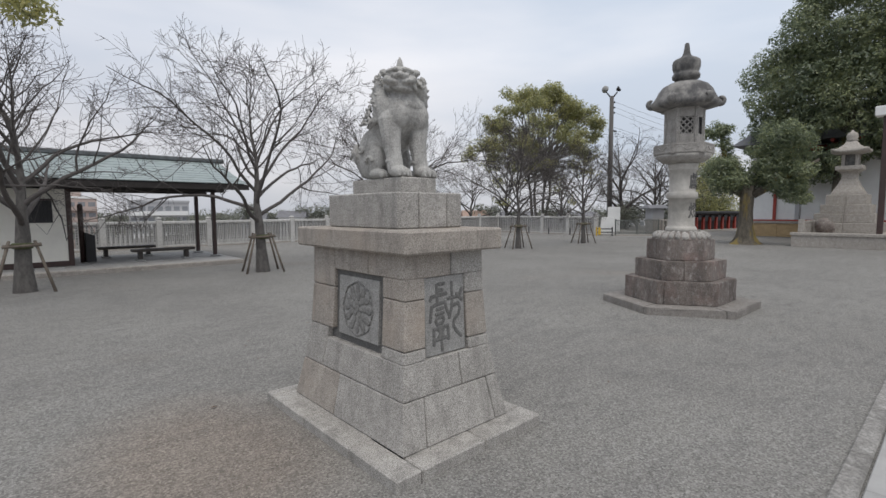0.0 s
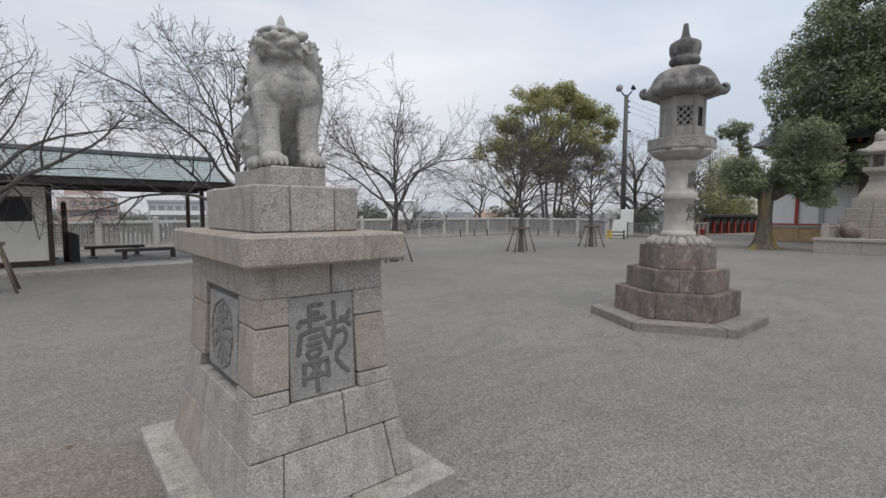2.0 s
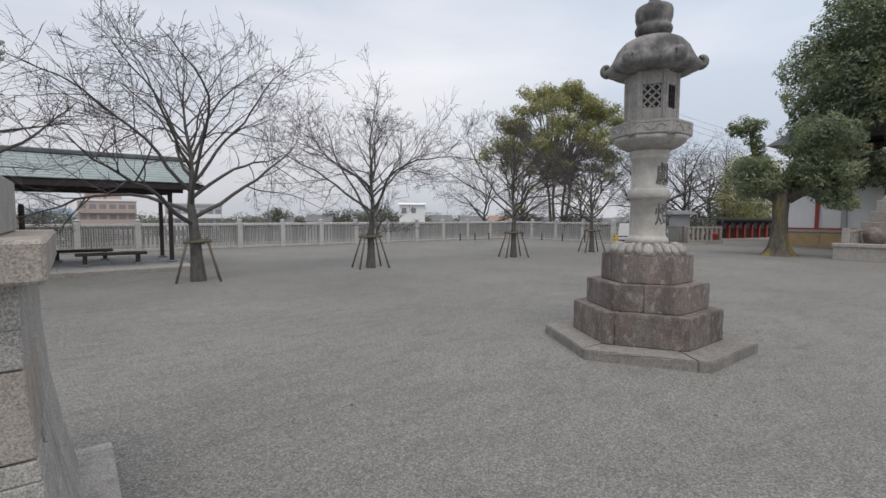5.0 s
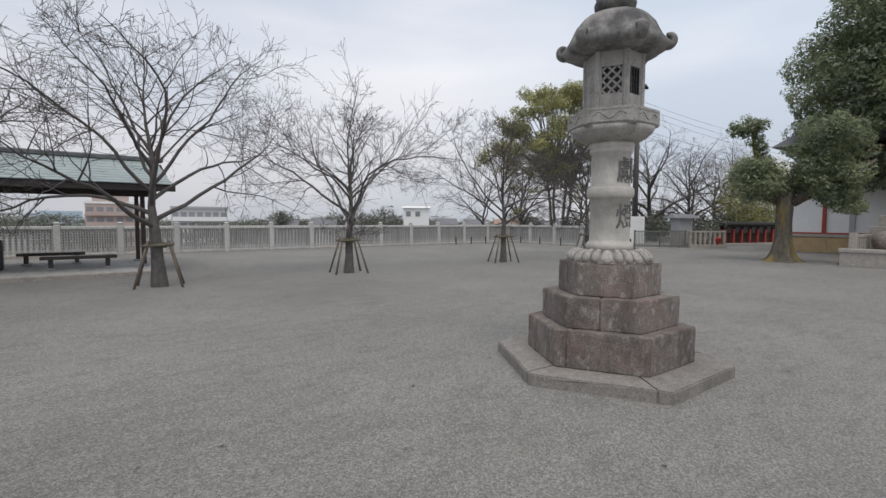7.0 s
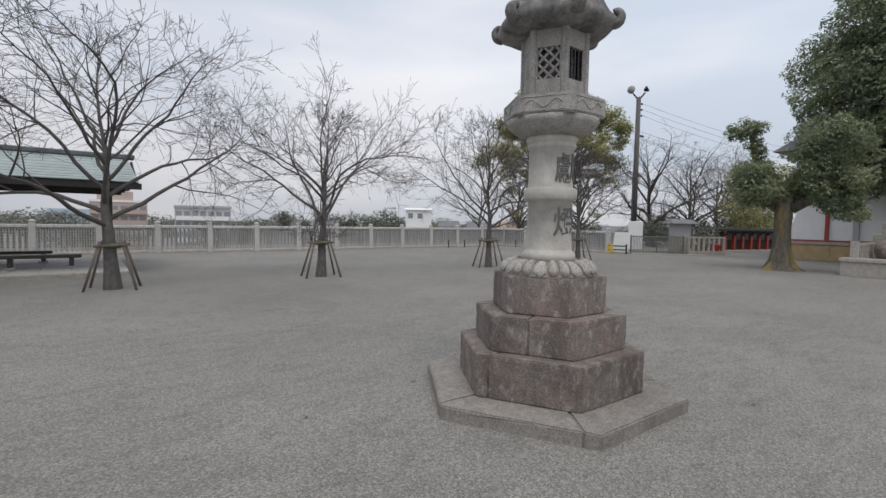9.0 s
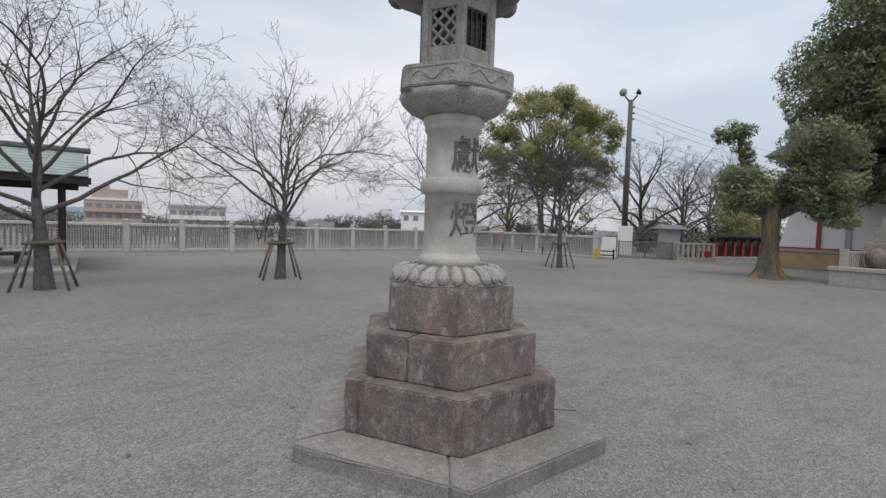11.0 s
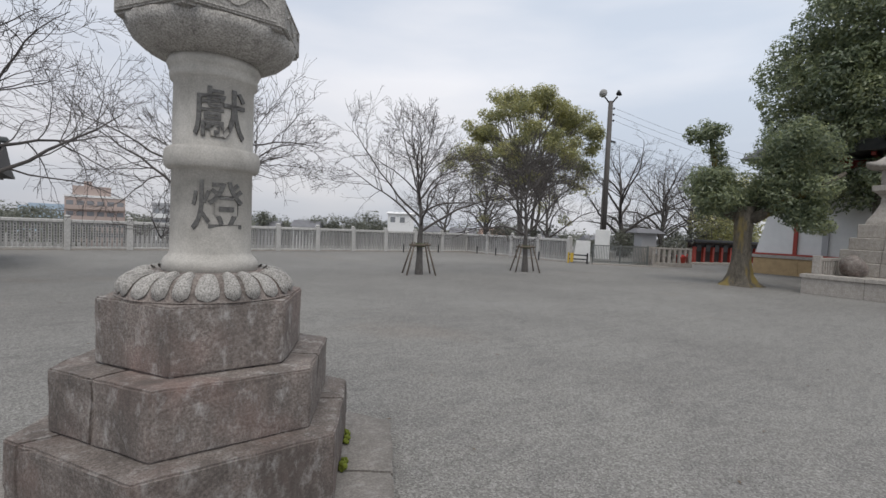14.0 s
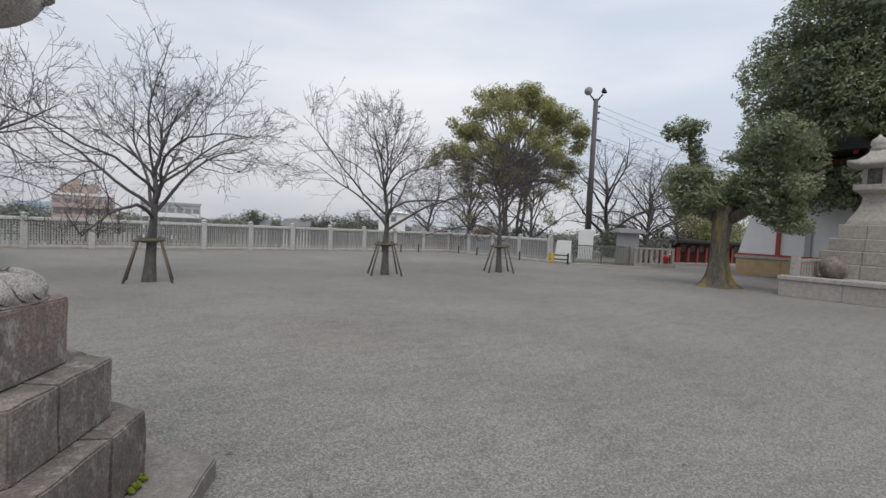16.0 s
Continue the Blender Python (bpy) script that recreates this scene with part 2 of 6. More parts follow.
def trunk_build(nt, bsdf):
    n = tex(nt, 11, 9, 0.75, "Object", (1, 1, 0.4))
    c = ramp(nt, n.outputs["Fac"], [(0.3, (0.05, 0.045, 0.035)), (0.6, (0.16, 0.14, 0.11))]).outputs["Color"]
    y = tex(nt, 1.6, 5, 0.6, "Object", (1, 1, 0.3))
    c = mix(nt, c, (0.27, 0.2, 0.05), ramp(nt, y.outputs["Fac"], [(0.5, (0, 0, 0)), (0.59, (0.75, 0.75, 0.75))]).outputs["Color"])
    nt.links.new(c, bsdf.inputs["Base Color"])
    bsdf.inputs["Roughness"].default_value = 0.92
    bump(nt, bsdf, n.outputs["Fac"], 1.0, 0.06)


OLD_BARK = material("lichened_bark", trunk_build)


def gravel_build(nt, bsdf):
    co = nt.nodes.new("ShaderNodeTexCoord")
    v = node(nt, "ShaderNodeTexVoronoi", Scale=105.0)
    nt.links.new(co.outputs["Object"], v.inputs["Vector"])
    sep = nt.nodes.new("ShaderNodeSeparateColor")
    nt.links.new(v.outputs["Color"], sep.inputs["Color"])
    c = ramp(nt, sep.outputs["Red"], [(0.0, (0.135, 0.13, 0.122)), (0.45, (0.215, 0.209, 0.197)), (0.8, (0.27, 0.263, 0.249)), (1.0, (0.345, 0.337, 0.32))]).outputs["Color"]
    big = tex(nt, 0.35, 5, 0.6)
    c = mix(nt, c, ramp(nt, big.outputs["Fac"], [(0.3, (0.86, 0.85, 0.84)), (0.7, (1.1, 1.1, 1.08))]).outputs["Color"], 1.0, "MULTIPLY")
    mid = tex(nt, 26.0, 6, 0.8)
    c = mix(nt, c, ramp(nt, mid.outputs["Fac"], [(0.32, (0.9, 0.9, 0.9)), (0.68, (1.08, 1.08, 1.08))]).outputs["Color"], 1.0, "MULTIPLY")
    rake = tex(nt, 2.2, 6, 0.7, "Object", (1.0, 2.6, 1.0))
    c = mix(nt, c, ramp(nt, rake.outputs["Fac"], [(0.34, (0.86, 0.86, 0.87)), (0.5, (1.0, 1.0, 1.0)), (0.7, (1.06, 1.06, 1.05))]).outputs["Color"], 1.0, "MULTIPLY")
    earth = tex(nt, 0.22, 4, 0.55)
    foot = nt.nodes.new("ShaderNodeMapping")
    foot.vector_type = "TEXTURE"
    foot.inputs["Location"].default_value, foot.inputs["Scale"].default_value = (0.6, 3.9, 0.05), (0.9, 1.4, 1.0)
    nt.links.new(co.outputs["Object"], foot.inputs["Vector"])
    ball = node(nt, "ShaderNodeTexGradient")
    ball.gradient_type = "SPHERICAL"
    nt.links.new(foot.outputs["Vector"], ball.inputs["Vector"])
    worn = mix(nt, ball.outputs["Color"], tex(nt, 3.0, 6, 0.7).outputs["Color"], 0.5, "MULTIPLY")
    c = mix(nt, c, ramp(nt, worn, [(0.02, (1.0, 1.0, 1.0)), (0.45, (1.0, 0.9, 0.83))]).outputs["Color"], 1.0, "MULTIPLY")
    c = mix(nt, c, (0.21, 0.165, 0.13), ramp(nt, earth.outputs["Fac"], [(0.6, (0, 0, 0)), (0.78, (0.45, 0.45, 0.45))]).outputs["Color"])
    nt.links.new(c, bsdf.inputs["Base Color"])
    bsdf.inputs["Roughness"].default_value = 0.95
    h = mix(nt, v.outputs["Distance"], rake.outputs["Fac"], 0.35)
    h = mix(nt, h, tex(nt, 8.0, 3, 0.5).outputs["Fac"], 0.5)
    bump(nt, bsdf, h, 0.8, 0.022)


GRAVEL = material("grey_gravel", gravel_build)


# ---- helpers for things ----
def thing(name, label, category, group="", kind="", at=(0, 0, 0), rz=0.0):
    e = new(name)
    e.matrix_basis = pose(*at, 0, 0, rz)
    return tagged(e, label, category, group, kind)


def mesh_of(name, bm, mat, smooth=False):
    me = bpy.data.meshes.new(name)
    bmesh.ops.recalc_face_normals(bm, faces=bm.faces)
    bm.to_mesh(me)
    bm.free()
    for m in (mat if isinstance(mat, (list, tuple)) else [mat]):
        me.materials.append(m)
    if smooth:
        me.shade_smooth()
    return me


def part(name, bm, mat, parent, label="", smooth=False):
    ob = new(name, mesh_of(name, bm, mat, smooth))
    ob.parent = parent
    if label:
        ob["label"] = label
    return ob


def piece(name, me, parent, m=None, label=""):
    ob = new(name, me)
    ob.parent = parent
    if m is not None:
        ob.matrix_basis = m
    if label:
        ob["label"] = label
    return ob


def single(name, bm, mat, label, category, group="", kind="", smooth=False):
    return tagged(new(name, mesh_of(name, bm, mat, smooth)), label, category, group, kind)


def hexa(bm, c8, bev=0.0):
    """A six-sided block from its eight corners: bottom ring, then top ring."""
    v = [bm.verts.new(c) for c in c8]
    f = [bm.faces.new([v[i] for i in q]) for q in ((3, 2, 1, 0), (4, 5, 6, 7), (0, 1, 5, 4), (1, 2, 6, 5), (2, 3, 7, 6), (3, 0, 4, 7))]
    if bev:
        edges = list({e for q in f for e in q.edges})
        bmesh.ops.bevel(bm, geom=edges, offset=bev, segments=1, affect="EDGES", clamp_overlap=True)


def box(bm, x0, x1, y0, y1, z0, z1, bev=0.0):
    hexa(bm, [(x0, y0, z0), (x1, y0, z0), (x1, y1, z0), (x0, y1, z0), (x0, y0, z1), (x1, y0, z1), (x1, y1, z1), (x0, y1, z1)], bev)


def bx(x0, x1, y0, y1, z0, z1, bev=0.0):
    bm = bmesh.new()
    box(bm, x0, x1, y0, y1, z0, z1, bev)
    return bm


def lathe(bm, profile, sides=32, centre=(0, 0), wave=None, start=0.0):
    """Turns (radius, z) rows round an upright axis; wave(angle, row) scales the radius."""
    rings = []
    for k, (r, z) in enumerate(profile):
        ring = []
        for i in range(sides):
            a = start + 2 * math.pi * i / sides
            s = wave(a, k) if wave else 1.0
            ring.append(bm.verts.new((centre[0] + r * s * math.cos(a), centre[1] + r * s * math.sin(a), z)))
        rings.append(ring)
    for a, b in zip(rings, rings[1:]):
        for i in range(sides):
            j = (i + 1) % sides
            bm.faces.new((a[i], a[j], b[j], b[i]))
    bm.faces.new(rings[0][::-1])
    bm.faces.new(rings[-1])


def tube(bm, p, q, r0, r1=None, sides=8):
    p, q = Vector(p), Vector(q)
    r1 = r0 if r1 is None else r1
    d = (q - p).normalized()
    u = d.orthogonal().normalized()
    w = d.cross(u)
    a = [bm.verts.new(p + r0 * (u * math.cos(t) + w * math.sin(t))) for t in (2 * math.pi * i / sides for i in range(sides))]
    b = [bm.verts.new(q + r1 * (u * math.cos(t) + w * math.sin(t))) for t in (2 * math.pi * i / sides for i in range(sides))]
    for i in range(sides):
        j = (i + 1) % sides
        bm.faces.new((a[i], a[j], b[j], b[i]))
    bm.faces.new(a[::-1])
    bm.faces.new(b)


def fast_mesh(name, verts, quads, mat, smooth=False):
    """A mesh straight from numpy arrays of vertices and four-sided faces."""
    me = bpy.data.meshes.new(name)
    me.vertices.add(len(verts))
    me.vertices.foreach_set("co", np.asarray(verts, np.float32).ravel())
    me.loops.add(len(quads) * 4)
    me.loops.foreach_set("vertex_index", np.asarray(quads, np.int32).ravel())
    me.polygons.add(len(quads))
    me.polygons.foreach_set("loop_start", np.arange(0, len(quads) * 4, 4, dtype=np.int32))
    me.update(calc_edges=True)
    me.materials.append(mat)
    if smooth:
        me.shade_smooth()
    return me


def ground_z(x, y):
    """The yard falls very slightly from the path to the trees, and the hill drops away past the fence."""
    s = min(max((y - 5.0) / 7.0, 0.0), 1.0)
    e = min(max((x - 9.0) / 6.0, 0.0), 1.0)
    z = 0.077 * (1 - s * s * (3 - 2 * s)) * (1 - e * e * (3 - 2 * e))
    m = min(max((1.9 - math.hypot(x - 7.257, y - 3.851)) / 0.8, 0.0), 1.0)
    z += 0.03 * m * m * (3 - 2 * m)
    d = max(y - 25.5, x - 46.0, -40.0 - x, 0.0)
    drop = min(max(d / 60.0, 0.0), 1.0)
    return z - 16.0 * drop * drop * (3 - 2 * drop)


# ---- ground ----
def grid_line(lo, hi):
    inner = list(np.arange(lo, hi + 0.01, 0.4))
    out, step, a = [], 2.0, hi
    while a < 2600:
        a += step
        step *= 1.35
        out.append(a)
    neg, step, a = [], 2.0, lo
    while a > -2600:
        a -= step
        step *= 1.35
        neg.append(a)
    return neg[::-1] + inner + out


gx, gy = grid_line(-12, 46), grid_line(-6, 30)
gv = [(x, y, ground_z(x, y)) for y in gy for x in gx]
gq = [(j * len(gx) + i, j * len(gx) + i + 1, (j + 1) * len(gx) + i + 1, (j + 1) * len(gx) + i) for j in range(len(gy) - 1) for i in range(len(gx) - 1)]
ground = tagged(new("ground", fast_mesh("ground", gv, gq, GRAVEL, True)), "grey gravel yard raked smooth, falling away past the fence", "ground", kind="structure")

# ---- guardian statue and its pedestal ----
PEDC = (1.83, 3.685)
LEVELS = [(0.148, 0.445, 0.68), (0.429, 0.394, 0.62), (0.707, 0.352, 0.577), (1.0, 0.331, 0.562), (1.279, 0.326, 0.553)]


def level(z):
    for (za, wa, da), (zb, wb, db) in zip(LEVELS, LEVELS[1:]):
        if z <= zb + 1e-6:
            t = (z - za) / (zb - za)
            return wa + (wb - wa) * t, da + (db - da) * t
    return LEVELS[-1][1:]


def ped_block(bm, u0, u1, v0, v1, z0, z1, bev=0.006):
    ring = []
    u0, u1 = u0 + 0.0035 * (u0 > 0), u1 - 0.0035 * (u1 < 1)
    v0, v1 = v0 + 0.002 * (v0 > 0), v1 - 0.002 * (v1 < 1)
    for z in (z0, z1):
        w, d = level(z)
        for u, v in ((u0, v0), (u1, v0), (u1, v1), (u0, v1)):
            ring.append((-w + 2 * w * u, -d + 2 * d * v, z))
    hexa(bm, ring, bev)


pedestal = thing("statue_pedestal", "stepped granite pedestal with carved panels and a wide cap", "pedestal", at=(*PEDC, 0))
E2 = 0.003
for x0, x1, y0, y1 in [(-0.61, -0.435, -0.84, -0.365), (-0.435, 0.064, -0.84, -0.65), (0.064, 0.61, -0.84, -0.65), (-0.61, -0.4, -0.365, 0.217), (-0.61, -0.4, 0.217, 0.728), (-0.61, 0.05, 0.728, 0.84), (0.05, 0.61, 0.728, 0.84), (0.4, 0.61, -0.65, 0.05), (0.4, 0.61, 0.05, 0.728)]:
    part("base_stone", bx(x0 + E2, x1 - E2, y0 + E2, y1 - E2, 0.0, 0.148, 0.009), GRANITE, pedestal)
STONES = [  # course 1
    [(0, 0.2, 0, 0.58, 0.15, 0.427)], [(0.2, 0.87, 0, 0.5, 0.15, 0.427)], [(0.87, 1, 0, 0.5, 0.15, 0.427)], [(0, 0.5, 0.58, 1, 0.15, 0.427)], [(0.5, 1, 0.58, 1, 0.15, 0.427)], [(0.2, 1, 0.5, 0.58, 0.15, 0.427)],
    # course 2, notched under the panels
    [(0, 0.6, 0, 0.3, 0.431, 0.635), (0, 0.235, 0, 0.2, 0.6355, 0.704)], [(0.6, 1, 0, 0.3, 0.431, 0.635), (0.735, 1, 0, 0.2, 0.6355, 0.704)], [(0, 0.5, 0.3, 0.77, 0.431, 0.635)], [(0, 0.5, 0.77, 1, 0.431, 0.704)], [(0.5, 1, 0.3, 1, 0.431, 0.704)],
    # course 3, beside the panels
    [(0, 0.235, 0, 0.2, 0.709, 0.998)], [(0.735, 1, 0, 0.5, 0.709, 0.998)], [(0, 0.4, 0.72, 1, 0.709, 0.998)], [(0.4, 1, 0.5, 1, 0.709, 0.998)],
    # course 4, over the panels
    [(0, 0.235, 0, 0.2, 1.003, 1.128), (0, 0.56, 0, 0.34, 1.1285, 1.279)], [(0.735, 1, 0, 0.5, 1.003, 1.128), (0.56, 1, 0, 0.5, 1.1285, 1.279)], [(0, 0.5, 0.34, 0.72, 1.1285, 1.279)], [(0, 0.5, 0.72, 1, 1.003, 1.279)], [(0.5, 1, 0.5, 1, 1.003, 1.279)]]
for k, blocks in enumerate(STONES):
    bm = bmesh.new()
    for b in blocks:
        ped_block(bm, *b)
    part("pedestal_stone", bm, GRANITE_PINK if k in (11, 13, 15, 17, 18, 3, 12) else GRANITE, pedestal)
# dark core shows in the joints; round the panels it paints the groove's shade
bm = bmesh.new()
hexa(bm, [(-0.325, -0.548, 0.155), (0.322, -0.548, 0.155), (0.322, 0.55, 0.155), (-0.325, 0.55, 0.155), (-0.298, -0.53, 1.275), (0.298, -0.53, 1.275), (0.298, 0.53, 1.275), (-0.298, 0.53, 1.275)])
part("core", bm, CARVED, pedestal)


def tilted_panel(parent, side):
    """A recessed slab: side 'f' faces the path, side 'l' faces the pavilion."""
    if side == "f":
        z0, z1, a, b = 0.64, 1.126, -0.178, 0.158
        ya, yb = -0.5655, -0.5445
        c8 = [(a, ya, z0), (b, ya, z0), (b, ya + 0.05, z0), (a, ya + 0.05, z0), (a, yb, z1), (b, yb, z1), (b, yb + 0.05, z1), (a, yb + 0.05, z1)]
    else:
        z0, z1, a, b = 0.688, 1.092, -0.285, 0.195
        xa, xb = -0.337, -0.318
        c8 = [(xa, a, z0), (xa + 0.05, a, z0), (xa + 0.05, b, z0), (xa, b, z0), (xb, a, z1), (xb + 0.05, a, z1), (xb + 0.05, b, z1), (xb, b, z1)]
    bm = bmesh.new()
    hexa(bm, c8, 0.004)
    return part("carved_panel", bm, PANEL_STONE, parent, "grey carved stone panel")


front_panel = tilted_panel(pedestal, "f")
side_panel = tilted_panel(pedestal, "l")


def glyph(text, size, depth, mat, parent, m, bend=0.0, squash=1.0, bold=0.0):
    """Raised writing; bend wraps it round an upright cylinder of that radius."""
    cu = bpy.data.curves.new("writing", "FONT")
    cu.body, cu.size, cu.align_x, cu.align_y, cu.extrude, cu.offset = text, size, "CENTER", "CENTER", depth, bold
    cu.resolution_u = 3
    tmp = new("writing_curve", cu)
    bpy.context.view_layer.update()
    me = bpy.data.meshes.new_from_object(tmp.evaluated_get(bpy.context.evaluated_depsgraph_get()))
    bpy.data.objects.remove(tmp)
    xs = [v.co.x for v in me.vertices] or [0]
    ys = [v.co.y for v in me.vertices] or [0]
    cx, cy = (min(xs) + max(xs)) / 2, (min(ys) + max(ys)) / 2
    for v in me.vertices:
        x, y, z = (v.co.x - cx) * squash, v.co.y - cy, v.co.z
        if bend:
            a = x / bend
            v.co = ((bend + z) * math.sin(a), -(bend + z) * math.cos(a), y)
        else:
            v.co = (x, -z, y)
    me.materials.clear()
    me.materials.append(mat)
    ob = new("inscription", me)
    ob.parent = parent
    ob.matrix_basis = m
    return ob


# the character on the front panel, in rounded seal-script strokes (across, down)
STROKES = [[(0.35, 0.1), (0.49, 0.1)], [(0.31, 0.11), (0.31, 0.34)], [(0.18, 0.25), (0.54, 0.23)], [(0.18, 0.25), (0.14, 0.29)], [(0.44, 0.18), (0.36, 0.18)],
           [(0.13, 0.56), (0.17, 0.38), (0.3, 0.35), (0.5, 0.34), (0.54, 0.44), (0.61, 0.53)], [(0.3, 0.42), (0.45, 0.41)], [(0.28, 0.48), (0.46, 0.47)],
           [(0.26, 0.57), (0.3, 0.53), (0.44, 0.52), (0.46, 0.56), (0.42, 0.6), (0.29, 0.61), (0.26, 0.57)],
           [(0.2, 0.86), (0.21, 0.67), (0.55, 0.65), (0.57, 0.82)], [(0.31, 0.67), (0.46, 0.79)], [(0.47, 0.66), (0.3, 0.79)], [(0.21, 0.81), (0.57, 0.79)], [(0.39, 0.78), (0.4, 0.95)],
           [(0.68, 0.1), (0.69, 0.3), (0.66, 0.44), (0.6, 0.55)], [(0.58, 0.3), (0.88, 0.29), (0.93, 0.2)], [(0.8, 0.26), (0.93, 0.34)],
           [(0.7, 0.4), (0.84, 0.38), (0.88, 0.45), (0.83, 0.53), (0.72, 0.59), (0.7, 0.67), (0.78, 0.75), (0.89, 0.82)]]
bm = bmesh.new()
for line in STROKES:
    pts = [Vector((-0.178 + 0.336 * u, 0.0, 1.126 - 0.486 * v)) for u, v in line]
    for p, q in zip(pts, pts[1:]):
        tube(bm, p, q, 0.0125, sides=8)
    for p in pts:
        bmesh.ops.create_icosphere(bm, subdivisions=2, radius=0.0125, matrix=Matrix.Translation(p))
for v in bm.verts:
    v.co.y = v.co.y * 0.35 - 0.5445 - 0.0432 * (1.126 - v.co.z)
part("inscription", bm, CARVED, front_panel, "dark seal-script character")
# flower crest on the side panel
bm = bmesh.new()
for ring_r, petal_r, count, off in ((0.13, 0.036, 12, 0.0), (0.085, 0.032, 9, 0.3), (0.042, 0.022, 6, 0.1)):
    for i in range(count):
        a = off + 2 * math.pi * i / count
        m = Matrix.Translation((0, ring_r * math.cos(a), ring_r * math.sin(a))) @ Matrix.Rotation(a, 4, "X") @ Matrix.Diagonal((0.006, petal_r * 1.05, petal_r * 0.72, 1))
        bmesh.ops.create_icosphere(bm, subdivisions=2, radius=1.0, matrix=m)
for i in range(24):  # scalloped rim round the petals
    a, b = 2 * math.pi * i / 24, 2 * math.pi * (i + 1) / 24
    ra, rb = 0.172 + 0.01 * (i % 3 == 0), 0.172 + 0.01 * ((i + 1) % 3 == 0)
    tube(bm, (0, ra * math.cos(a), ra * math.sin(a)), (0, rb * math.cos(b), rb * math.sin(b)), 0.006, sides=6)
bmesh.ops.create_icosphere(bm, subdivisions=2, radius=1.0, matrix=Matrix.Diagonal((0.008, 0.03, 0.03, 1)))
crest = part("flower_crest", bm, CREST, side_panel, "carved flower crest in relief", True)
crest.matrix_basis = pose(-0.3295, -0.045, 0.888, 0, 2.5)
part("cap", bx(-0.402, 0.402, -0.667, 0.667, 1.281, 1.419, 0.012), GRANITE_PINK, pedestal, "wide pinkish granite cap slab")
for x0, x1 in ((-0.27, -0.10), (-0.10, 0.135), (0.135, 0.27)):
    part("upper_stone", bx(x0 + 0.002, x1 - 0.002, -0.42, 0.418, 1.4205, 1.647, 0.008), GRANITE, pedestal)


def unit_ball(sub):
    bm = bmesh.new()
    bmesh.ops.create_icosphere(bm, subdivisions=sub, radius=1.0)
    v = np.array([x.co for x in bm.verts])
    f = np.array([[x.index for x in q.verts] for q in bm.faces])
    bm.free()
    return v, f


